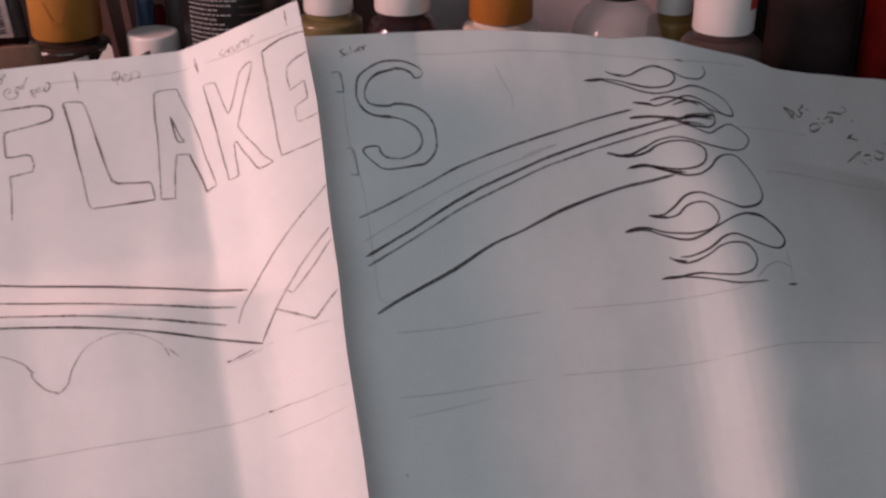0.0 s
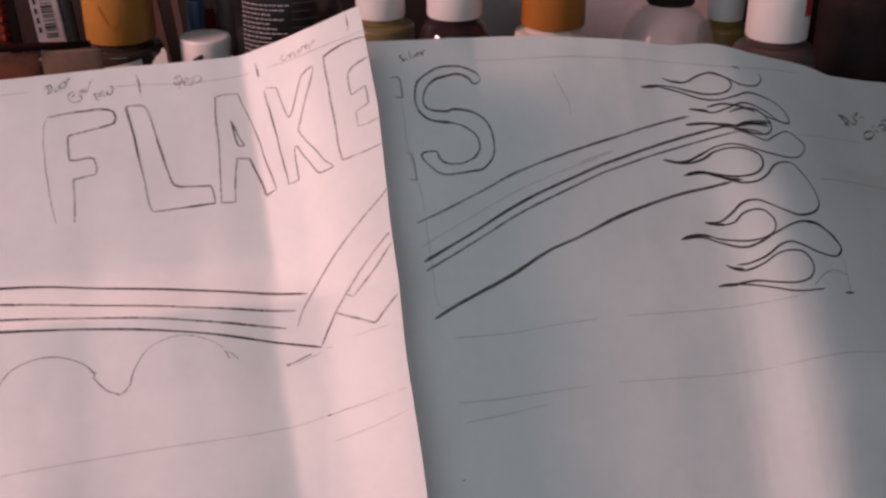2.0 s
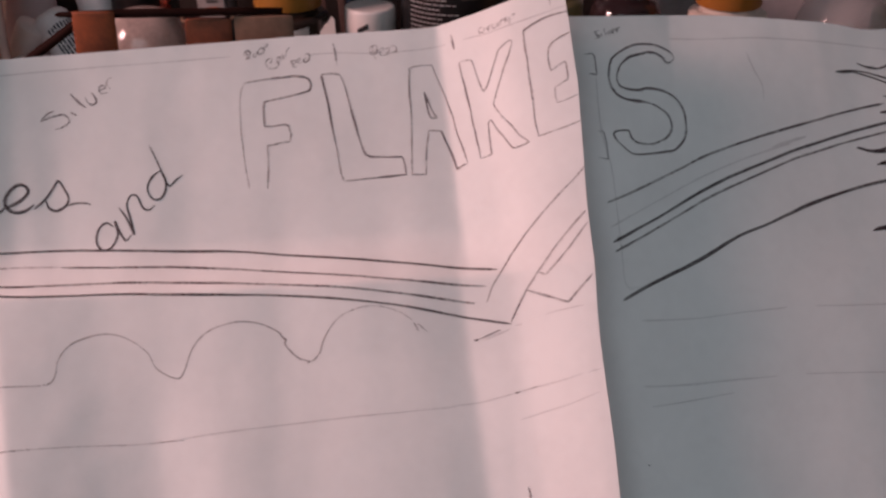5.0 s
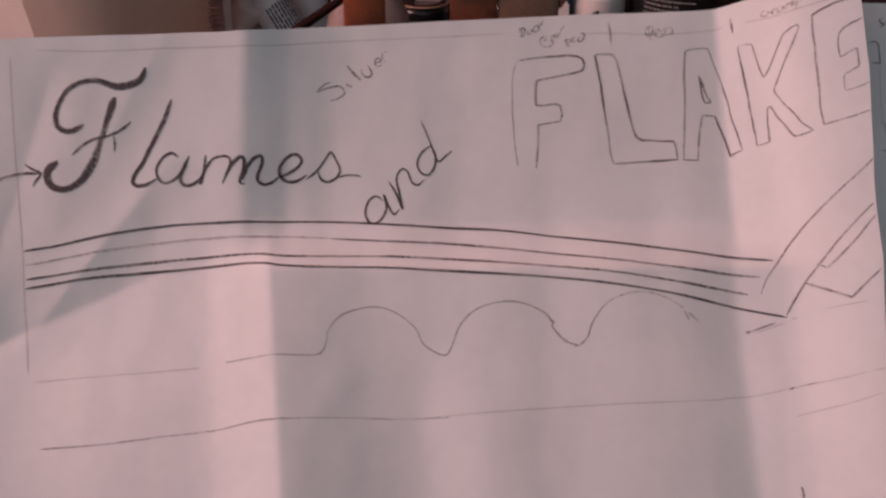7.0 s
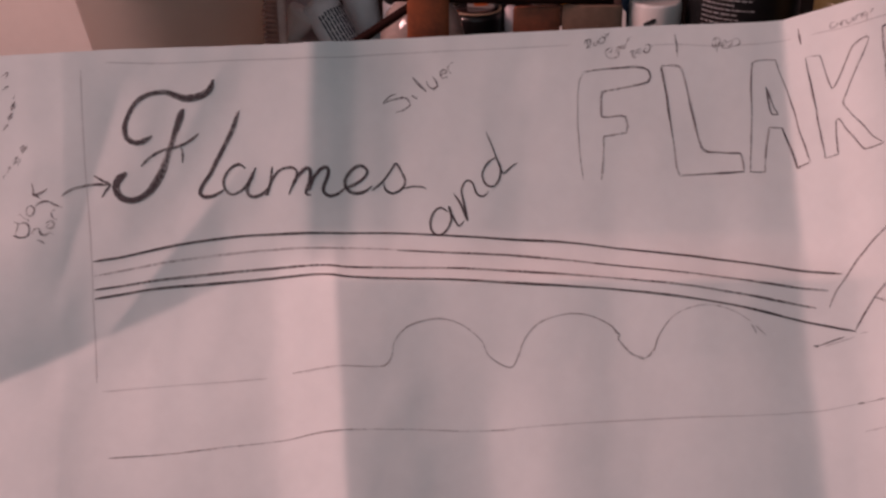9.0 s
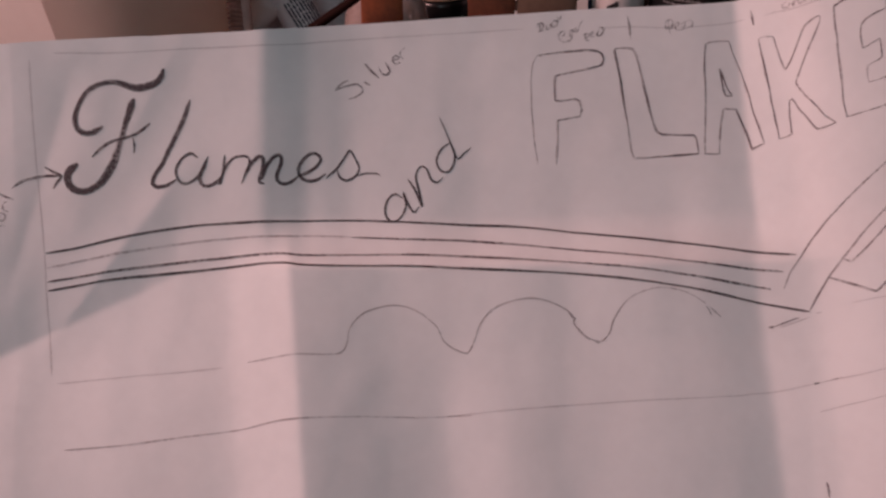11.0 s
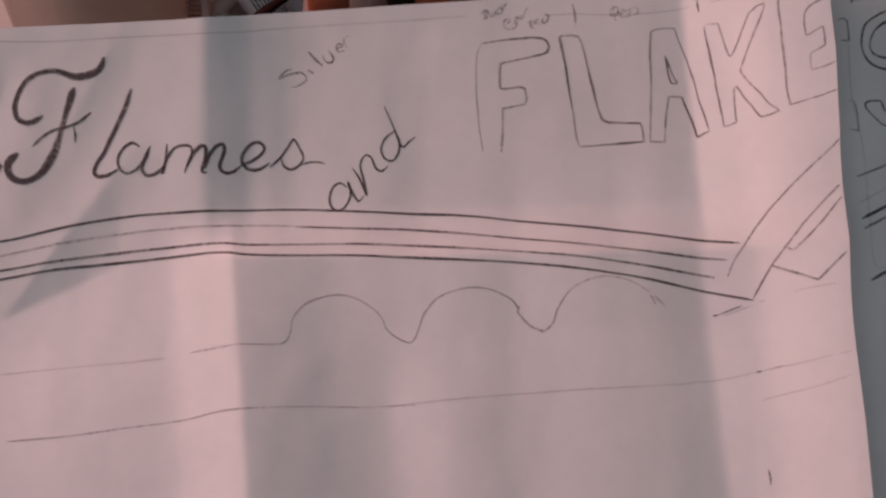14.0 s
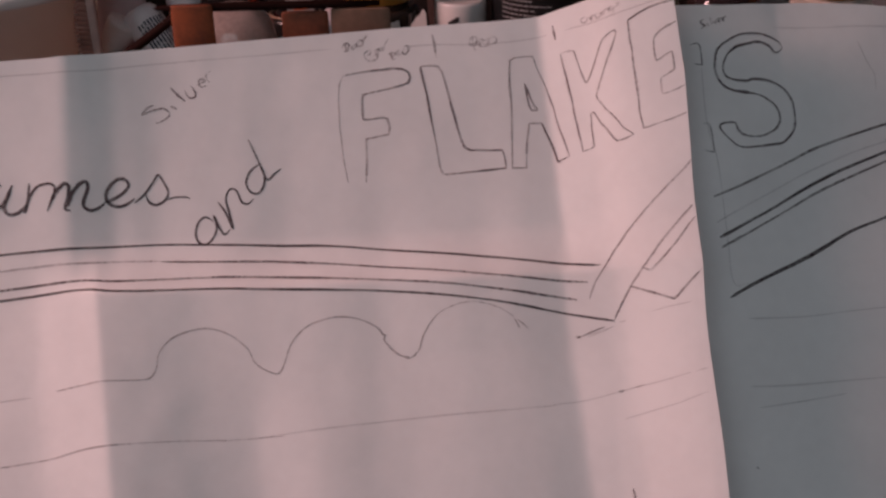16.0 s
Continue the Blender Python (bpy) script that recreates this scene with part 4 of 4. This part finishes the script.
draw("right", "flame_tongue", "heavy",
     (1.22, (201.4, 34.8), (208.8, 35.9), (218.9, 35.2)))
draw("right", "flame_tongue", "heavy",
     (0.94, (202.9, 36.5), (212.4, 37.7), (221.1, 37.4)))
draw("right", "flame_tongue", "heavy",
     (1.25, (187.6, 44.8), (196.4, 46.2), (205, 44.8), (212.4, 42.1)))
draw("right", "flame_tongue", "heavy",
     (1.34, (161.9, 20.6), (168.5, 18.6), (176.9, 18.7), (185.2, 21.7)))
draw("right", "flame_tongue", "heavy",
     (1.25, (165.7, 18.6), (174.3, 19.6), (183.5, 23.6)))
draw("right", "flame_tongue", "heavy",
     (1.58, (171.1, 12.6), (175.9, 13.4), (181.5, 13.4), (187.3, 12.1)))
draw("right", "flame_tongue", "heavy",
     (1.10, (181.5, 13.4), (189.1, 10.6), (198.3, 8.9)))
draw("right", "flame_tongue", "heavy",
     (1.34, (176.7, -9.6), (180.4, -10.6), (185.8, -10.7)))
draw("right", "flame_tongue", "heavy",
     (1.58, (163.8, -16.7), (168.3, -15.4), (173.9, -15.2), (180.4, -16.7)))
draw("right", "flame_tongue", "heavy",
     (1.22, (225.2, -12), (232.5, -12.9), (237.8, -15.6)))
draw("right", "flame_tongue", "heavy",
     (1.46, (237.8, -15.6), (242.5, -19.2), (245.3, -24.4), (241.8, -27.9)))
draw("right", "flame_tongue", "heavy",
     (1.22, (183, -29.4), (186.2, -31), (190.8, -31.7)))
draw("right", "flame_tongue", "heavy",
     (1.58, (177.6, -38.8), (182.1, -38.4), (187.3, -38.9)))
draw("right", "flame_tongue", "heavy",
     (1.22, (240.4, -45.9), (246, -45.6)))
draw("left", "scallop_line", "soft",
     (0.62, (-80.9, -59.4), (-79.5, -60.3), (-77.8, -60.8), (-75.7, -59.7), (-73.5, -57)))
draw("left", "scallop_line", "soft",
     (0.89, (-88.6, -49.2), (-87.8, -50.8), (-86.9, -51.6)))
draw("left", "scallop_line", "soft",
     (0.84, (-36.5, -47.7), (-35.5, -49.2), (-34.7, -51.1)))
draw("left", "dash_line", "mid",
     (0.89, (-13, -56), (-12.2, -55.7)))
draw("left", "dash_line", "mid",
     (0.89, (1.6, -77.9), (3.2, -77.6)))
draw("left", "dash_line", "soft",
     (0.55, (-150.5, -88.6), (-139.8, -88.3), (-126.8, -87.9)))
draw("left", "dash_line", "faint",
     (0.55, (-23.3, -81.3), (-12.4, -80.6), (-4.4, -79.2), (2, -77.8)))
draw("left", "dash_line", "faint",
     (0.55, (8.8, -76.5), (14.5, -75.6), (19.8, -74.5), (25.9, -73)),
     (0.5, (27.7, -72.7), (32.2, -71.8)))
draw("left", "dash_line", "faint",
     (0.5, (2.9, -88.4), (12.1, -86.1), (20.9, -83.9), (31.1, -80.5)))
draw("left", "dash_line", "mid",
     (1.2, (-12.3, -56.3), (-11.1, -55.7)),
     (0.6, (-11.9, -56.1), (-7, -54.4), (-2.1, -52.7)))
draw("left", "dash_line", "mid",
     (1.5, (1.6, -78), (3, -77.6)))
draw("left", "dash_line", "mid",
     (0.9, (3.8, -114.1), (4.2, -116.6), (4.3, -119.5)))
draw("left", "dash_line", "faint",
     (0.8, (3.5, -51.6), (5.7, -51.2)))
draw("right", "stripe_line", "mid",
     (1.17, (78.7, -3), (86.7, 1.2), (97.5, 6.2)))
draw("right", "stripe_line", "faint",
     (1.17, (121.3, 20.2), (128.2, 22.4), (138, 25.1)))
draw("right", "dash_line", "mid",
     (1.0, (204.7, 65.3), (208.7, 64.9)))
draw("right", "dash_line", "mid",
     (0.9, (52.8, -108.7), (53.9, -109.2)))


# ---- bottles on the table behind the sheets ----
def cap_profile(r, z0, z1, ridge=0.0):
    return [(r * 0.97, z0), (r, z0 + 0.0008), (r, z1 - 0.0025), (r * 0.985, z1 - 0.0008), (r * 0.95, z1), (r * 0.80, z1 - 0.0002), (0, z1 - 0.0002)]


def bottle(x, y, cap_r, cap_z0, cap_z1, body_r, body, cap, label, shoulder=0.016, name="paint_bottle", ribs=0, turn=0):
    ob = base(name, label, "bottle", pose(x, y, 0, 0, 0, turn), "paint bottles on the table")
    s0 = cap_z0 - shoulder
    prof = [(0, 0), (body_r * 0.9, 0), (body_r, 0.003), (body_r, s0)]
    for k in range(1, 7):
        a = k / 6 * math.pi / 2
        prof.append((body_r - (body_r - cap_r * 0.86) * (1 - math.cos(a)), s0 + (shoulder - 0.003) * math.sin(a)))
    prof += [(cap_r * 0.86, cap_z0 + 0.004), (0, cap_z0 + 0.004)]
    part("body", lathe(prof), body, ob)
    c = part("cap", lathe(cap_profile(cap_r, cap_z0, cap_z1)), cap, ob)
    if ribs:
        rib = box(cap_r - 0.0002, cap_r + 0.0005, -0.0004, 0.0004, cap_z0 + 0.002, cap_z1 - 0.003)
        first = part("rib", rib, cap, c, smooth=False)
        for k in range(1, ribs):
            more = new("rib", first.data)
            more.parent, more.matrix_basis = c, pose(0, 0, 0, 0, 0, 360 * k / ribs)
    return ob


b = bottle(-0.211, 0.63, 0.0192, 0.1405, 0.18, 0.0228, AMBER, MUSTARD, "brown glass paint bottle with a mustard yellow cap", 0.0065)
# the V-shaped highlight on the cap, drawn as raised orange patches
for k in range(6):
    z = 0.163 - 0.0018 * k
    for lo, hi in ((-107 + 2.3 * k, -104.4 + 2.3 * k), (-71.6 - 1.7 * k, -69 - 1.7 * k)):
        part("highlight_loop", wrap_patch(0.0192, lo, hi, z - 0.0019, z, 3, 0.0007), ORANGE_CAP, b)
part("highlight_loop", wrap_patch(0.0192, -94, -80, 0.1512, 0.1523, 6, 0.0007), ORANGE_CAP, b, "foot of the V-shaped highlight drawn on the cap")
for k in range(9):
    part("torn_label", wrap_patch(0.0228, -112 + 7 * k, -105 + 7 * k, 0.114, 0.1290 + 0.0005 * k, 2, 0.0005), LABEL, b, "torn white paper label")
b = bottle(-0.1655, 0.638, 0.0145, 0.1127, 0.1392, 0.0157, CLEAR, WHITE_CAP, "clear paint bottle with a white screw cap", 0.018)
for k in range(5):
    part("print_mark", wrap_patch(0.0145, -110 + 4.5 * k, -103.5 + 4.6 * k, 0.1268 + 0.0007 * k, 0.1296 + 0.0007 * k, 4), INK, b, "small black mark on the cap")
black = base("black_bottle", "tall black plastic bottle with small white print", "bottle", pose(-0.118, 0.645, 0), "paint bottles on the table")
part("body", lathe([(0, 0), (0.027, 0), (0.0305, 0.003), (0.0305, 0.19), (0.027, 0.2), (0.012, 0.206), (0, 0.206)]), BLACK, black)
rows = random.Random(4)
for k in range(14):
    a, last = -136, -136 + rows.uniform(34, 54)
    while a < last:
        wide = rows.uniform(2.0, 6.0)
        part("text_dash", wrap_patch(0.0305, a, a + wide, 0.1285 + 0.0026 * k, 0.1292 + 0.0026 * k, 3), WHITE_INK, black, smooth=False)
        a += wide + rows.uniform(0.8, 1.6)
for k in range(4):
    part("text_dash", wrap_patch(0.0305, -78, -78 + rows.uniform(14, 30), 0.150 + 0.0045 * k, 0.1507 + 0.0045 * k, 8), GREY, black, smooth=False)
bottle(-0.064, 0.625, 0.0136, 0.155, 0.18, 0.0185, OLIVE, WHITE_CAP, "squat olive green paint bottle with a white cap", 0.006)
bottle(-0.023, 0.612, 0.0150, 0.159, 0.184, 0.0195, PLUM, WHITE_CAP, "plum tinted glass paint bottle with a white cap", 0.016)
bottle(0.030, 0.612, 0.0172, 0.1545, 0.195, 0.0206, CREAM, ORANGE_CAP, "cream plastic paint bottle with an orange cap", 0.005)
bottle(0.096, 0.635, 0.0133, 0.1605, 0.184, 0.027, HAZE, BLACK, "clear dome shouldered bottle with a black lid", 0.034)
b = bottle(0.1335, 0.665, 0.0105, 0.144, 0.17, 0.0150, OCHRE, WHITE_CAP, "ochre paint bottle with a white cap", 0.006)
part("label", wrap_patch(0.0150, -150, -50, 0.09, 0.128), CREAM, b, "pale label round the body")
r = bottle(0.1496, 0.61, 0.0164, 0.149, 0.19, 0.0225, ROSE, WHITE_CAP, "rose brown paint bottle with a tall white cap", 0.010)
part("print_mark", wrap_patch(0.0164, -52, -25, 0.1625, 0.18), RED_INK, r, "red mark on the cap")
bottle(0.235, 0.73, 0.018, 0.15, 0.19, 0.028, MAROON, MAROON, "dark brown plastic bottle with a dark cap", 0.012)
bottle(0.293, 0.71, 0.022, 0.16, 0.2, 0.031, RED, RED, "wide dark red bottle with a red cap", 0.012)

# added block, coloured pale to give the grey haze between the bottles
backing = base("grey_backing", "plain grey block added for the hazy pale background behind the bottles", "box", pose(0.055, 0.72, 0))
part("body", box(-0.075, 0.095, 0, 0.09, 0, 0.20, 0.004), BACKING_GREY, backing, smooth=False)
part("rim", box(-0.078, 0.098, -0.003, 0.093, 0.20, 0.208, 0.002), BACKING_GREY, backing, smooth=False)

# pens, sticks and tubes behind the first row
for x, y, rad, high, mat, lean, what in ((-0.186, 0.70, 0.0056, 0.2, BLUE, 1, "blue marker pen"), (-0.165, 0.715, 0.0075, 0.21, GREY, -1, "grey marker pen"), (-0.177, 0.705, 0.004, 0.138, RED, 0, "short red marker pen"),
                                         (-0.262, 0.715, 0.0065, 0.2, GREY, -4, "grey marker pen"), (-0.306, 0.722, 0.006, 0.2, GREY, -2, "grey marker pen"), (-0.236, 0.72, 0.008, 0.2, MAROON, -2, "maroon marker pen"),
                                         (-0.325, 0.73, 0.007, 0.19, MAROON, -3, "maroon marker pen")):
    t = base("marker_pen", what + " standing behind the bottles", "pen", pose(x, y, 0, 2, lean, 0), "pens behind the bottles")
    part("barrel", lathe([(0, 0), (rad, 0), (rad, high * 0.72), (rad * 0.9, high * 0.73), (0, high * 0.73)], 20), mat, t)
    part("cap", lathe([(0, high * 0.735), (rad * 1.08, high * 0.735), (rad * 1.08, high * 0.98), (rad * 0.8, high), (0, high)], 20), mat, t)
for x, lean in ((-0.204, -6), (-0.198, -7), (-0.191, -5)):
    t = base("wooden_stick", "slim bare wooden stick leaning behind the bottles", "stick", pose(x + 0.013, 0.68, 0, 1, lean, 0), "sticks behind the bottles")
    part("shaft", box(-0.0022, 0.0022, -0.001, 0.001, 0, 0.21, 0.0006), PINK_WOOD, t, smooth=False)

# slim carton with a barcode
carton = base("label_carton", "slim white carton with a barcode and a red patch", "carton", pose(-0.2665, 0.70, 0, 0, -5, 4))
part("box", box(-0.0088, 0.0088, 0, 0.014, 0, 0.175, 0.001), CARTON, carton, smooth=False)
code = random.Random(7)
z = 0.1205
while z < 0.160:
    w = code.choice((0.0006, 0.001, 0.0016))
    part("print_bar", box(-0.0025, 0.0045, -0.0004, -0.0001, z, z + w), INK, carton, smooth=False)
    z += w + code.choice((0.0007, 0.0011, 0.0016))
for k in range(6):
    part("print_dot", box(-0.0066, -0.0050, -0.0004, -0.0001, 0.124 + 0.006 * k, 0.1275 + 0.006 * k), INK, carton, smooth=False)
part("red_patch", box(-0.0045, 0.0042, -0.0004, -0.0001, 0.1125, 0.1175), ORANGE_LABEL, carton, smooth=False)

# pot and scarlet ribbed stick
pot = base("black_pot", "small black pot with a pale rim", "pot", pose(-0.322, 0.695, 0))
part("body", lathe([(0, 0), (0.0155, 0), (0.017, 0.003), (0.017, 0.112), (0.0165, 0.114), (0, 0.114)], 36), GREY_LABEL, pot)
part("lid", lathe([(0.0160, 0.1142), (0.0168, 0.115), (0.0168, 0.150), (0.0150, 0.153), (0, 0.153)], 36), BLACK, pot)
stick = base("ribbed_stick", "scarlet ribbed plastic stick standing upright", "stick", pose(-0.306, 0.69, 0))
part("core", box(-0.003, 0.003, 0, 0.006, 0, 0.19, 0.0005), SCARLET, stick, smooth=False)
for k in range(20):
    part("rib", box(-0.0041, 0.0041, -0.0012, 0.0072, 0.075 + 0.0057 * k, 0.0783 + 0.0057 * k, 0.0006), SCARLET, stick, smooth=False)

# squat jars
def jar(x, y, r, high, mat, label, shoulder=0.009, inward=0.2):
    ob = base("squat_jar", label, "jar", pose(x, y, 0), "squat jars behind the drawing")
    prof = [(0, 0), (r * 0.94, 0), (r, 0.003), (r, high - shoulder)]
    for k in range(1, 7):
        a = k / 6 * math.pi / 2
        prof.append((r - r * inward * (1 - math.cos(a)), high - shoulder + shoulder * math.sin(a)))
    prof.append((0, high))
    part("body", lathe(prof, 48), mat, ob)
    return ob


j = jar(-0.300, 0.640, 0.0255, 0.131, CLOUDY, "squat clear jar with a rounded shoulder and pale contents", 0.026, 0.62)
j = jar(-0.2795, 0.698, 0.0172, 0.110, BLACK, "small black glass jar with a tan ring round its lid", 0.004)
part("lid_ring", lathe([(0.0156, 0.1102), (0.0166, 0.1103), (0.0168, 0.1109), (0.0164, 0.1114), (0.0156, 0.1115), (0.0152, 0.1108)], 48), TAN, j, "tan ring round the lid")
part("lid", lathe([(0.0138, 0.1102), (0.0138, 0.1110), (0.0110, 0.1116), (0.0095, 0.1108), (0, 0.1108)], 40), DARK_GLASS, j, "glossy dark lid with reddish reflections put into its colour")


def along(a, way):
    return Matrix.Translation(a) @ Vector(way).to_track_quat("Z", "Y").to_matrix().to_4x4()


def leaning(name, label, category, a, way, profile, mat, group=""):
    ob = base(name, label, category, along(a, way), group)
    part("body", lathe(profile, 32), mat, ob)
    return ob


glue = leaning("glue_bottle", "white bottle with lines of dark blue print lying slantwise", "bottle", (-0.3850, 0.6955, 0.1115), (0.53, -0.05, -0.85),
               [(0, 0), (0.0062, 0.0004), (0.0098, 0.0022), (0.0118, 0.0052), (0.0125, 0.0092), (0.0125, 0.116), (0.011, 0.120), (0, 0.120)], GREY_LABEL)
facing = glue.matrix_world.inverted().to_3x3() @ Vector((0.45, -0.85, 0.45))
front = math.degrees(math.atan2(facing.y, facing.x))
for k in range(-5, 4):
    z = 0.0100 + rows.uniform(0, 0.0015)
    while z < 0.060:
        long = rows.uniform(0.002, 0.0075)
        part("text_dash", wrap_patch(0.0125, front + 10.4 * k - 2.9, front + 10.4 * k + 2.9, z, z + long, 3), BLUE_INK, glue, smooth=False)
        z += long + rows.uniform(0.0004, 0.0008)
leaning("nozzle_cone", "white plastic nozzle cone lying among the bottles", "nozzle", (-0.391, 0.69, 0.104), (-0.5, -0.1, -0.75), [(0, 0), (0.010, 0.0), (0.0105, 0.003), (0.0035, 0.045), (0.003, 0.128), (0, 0.128)], WHITE_CAP)
leaning("white_tube", "pale grey tube leaning among the bottles", "tube", (-0.352, 0.735, 0.002), (-0.16, 0.05, 0.95), [(0, 0), (0.011, 0), (0.012, 0.002), (0.012, 0.16), (0.010, 0.165), (0, 0.165)], GREY_LABEL)


def brush(a, b, r, label):
    a, b = Vector(a), Vector(b)
    ob = base("paint_brush", label, "brush", along(a, b - a), "brushes")
    n = (b - a).length
    part("handle", lathe([(0, 0), (r * 0.6, 0.002), (r, n * 0.3), (r * 0.9, n * 0.8), (r * 0.7, n), (0, n)], 16), BRUSH_WOOD, ob)
    return ob


brush((-0.3000, 0.4635, 0.1500), (-0.2570, 0.4592, 0.1812), 0.0022, "dark red brown brush handle leaning on an orange strip")
brush((-0.268, 0.4520, 0.18314), (-0.178, 0.4810, 0.18003), 0.0019, "dark brown brush handle lying across the upright strips")

# flat strips standing between the sheet and the bottles
def strip(x0, x1, y, top, mat, label):
    ob = base("flat_strip", label, "strip", pose((x0 + x1) / 2, y, -0.08, 0, 0, 10), "strips behind the drawing")
    w = (x1 - x0) / 2
    high = top + 0.08
    part("blade", lathe([(0, 0), (w * 0.9, 0), (w, 0.002), (w, high - 0.004), (w * 0.995, high - 0.0012), (w * 0.98, high - 0.0004), (w * 0.95, high), (0, high)], 48, 0.0016 / w), mat, ob)
    return ob


strip(-0.2612, -0.2435, 0.455, 0.1842, ORANGE_STRIP, "flat orange plastic strip standing behind the drawing")
strip(-0.2190, -0.1990, 0.473, 0.1775, RUST_STRIP, "flat rust orange plastic strip standing behind the drawing")
strip(-0.1985, -0.1730, 0.4775, 0.1785, SMOKE, "broad smoky brown plastic strip standing behind the drawing")

# plastic tub, pale card and wicker box
tub = base("plastic_tub", "beige pink plastic tub with sloping sides and a pale lid", "tub", pose(-0.460, 0.655, 0))
part("body", lathe([(0, 0), (0.038, 0), (0.041, 0.003), (0.0655, 0.134), (0.0665, 0.135), (0.0665, 0.137), (0, 0.137)], 56), TUB, tub)
part("lid", lathe([(0.0670, 0.1355), (0.0685, 0.1365), (0.0685, 0.143), (0.066, 0.145), (0, 0.145)], 56), WHITE_CAP, tub)
card = base("pale_card", "pale beige sheet of card standing behind the tub", "card", pose(-0.56, 0.74, 0, 0, 0, 6))
part("sheet", box(-0.16, 0.085, 0, 0.004, 0, 0.26, 0.001), PALE, card, smooth=False)
part("front_flap", box(-0.16, 0.045, -0.004, -0.001, 0, 0.125, 0.0008), PALE, card, smooth=False)
rack = base("wicker_box", "brown ribbed wicker box between the tub and the bottles", "box", pose(-0.386, 0.64, 0))
part("side", box(-0.0135, -0.0010, 0.0015, 0.005, 0, 0.16, 0.001), WICKER, rack, smooth=False)
part("corner_post", box(-0.0040, 0.0016, -0.003, 0.001, 0, 0.165, 0.0016), POST_WOOD, rack, smooth=False)
for k in range(44):
    part("weave_strip", box(-0.0142, -0.0044, -0.0012, 0.0012, 0.03 + 0.0030 * k, 0.0321 + 0.0030 * k, 0.0008), WICKER, rack, smooth=False)

# pale bottles and a scrap of paper in the gaps
leaning("lilac_bottle", "pale lilac plastic bottle standing behind the tub", "bottle", (-0.414, 0.735, 0), (0, 0, 1), [(0, 0), (0.017, 0), (0.018, 0.002), (0.018, 0.150), (0.012, 0.158), (0.006, 0.161), (0, 0.161)], LILAC)
leaning("white_stopper", "small white rounded stopper on a slim bottle", "stopper", (-0.391, 0.670, 0), (0, 0, 1), [(0, 0), (0.010, 0), (0.011, 0.002), (0.011, 0.082), (0.0095, 0.0865), (0.006, 0.0890), (0, 0.0900)], WHITE_CAP)
# the slim tube is added to give the glossy white edge beside the jar
leaning("pale_edge_tube", "slim pale upright tube standing in for a glossy white edge", "tube", (-0.257, 0.700, 0), (0, 0, 1), [(0, 0), (0.0038, 0), (0.0042, 0.002), (0.0042, 0.111), (0.003, 0.113), (0, 0.113)], LILAC)
bm = bmesh.new()
torn = [(-0.0070, -0.0010), (-0.0040, 0.0035), (-0.0026, 0.0042), (-0.0005, 0.0080), (0.0012, 0.0060), (0.0015, 0.0000), (0.0015, -0.1345), (-0.0045, -0.1345)]
near, far = [[bm.verts.new((x, y, z + 0.1200)) for x, z in torn] for y in (0.0, 0.0004)]
bm.faces.new(near)
bm.faces.new(far[::-1])
for k in range(len(torn)):
    n = (k + 1) % len(torn)
    bm.faces.new((near[n], near[k], far[k], far[n]))
scrap = part("paper_scrap", bm, LABEL, smooth=False)
tagged_at(scrap, "torn strip of white paper standing between two bottles", "paper scrap", pose(-0.1805, 0.603, 0.0145))
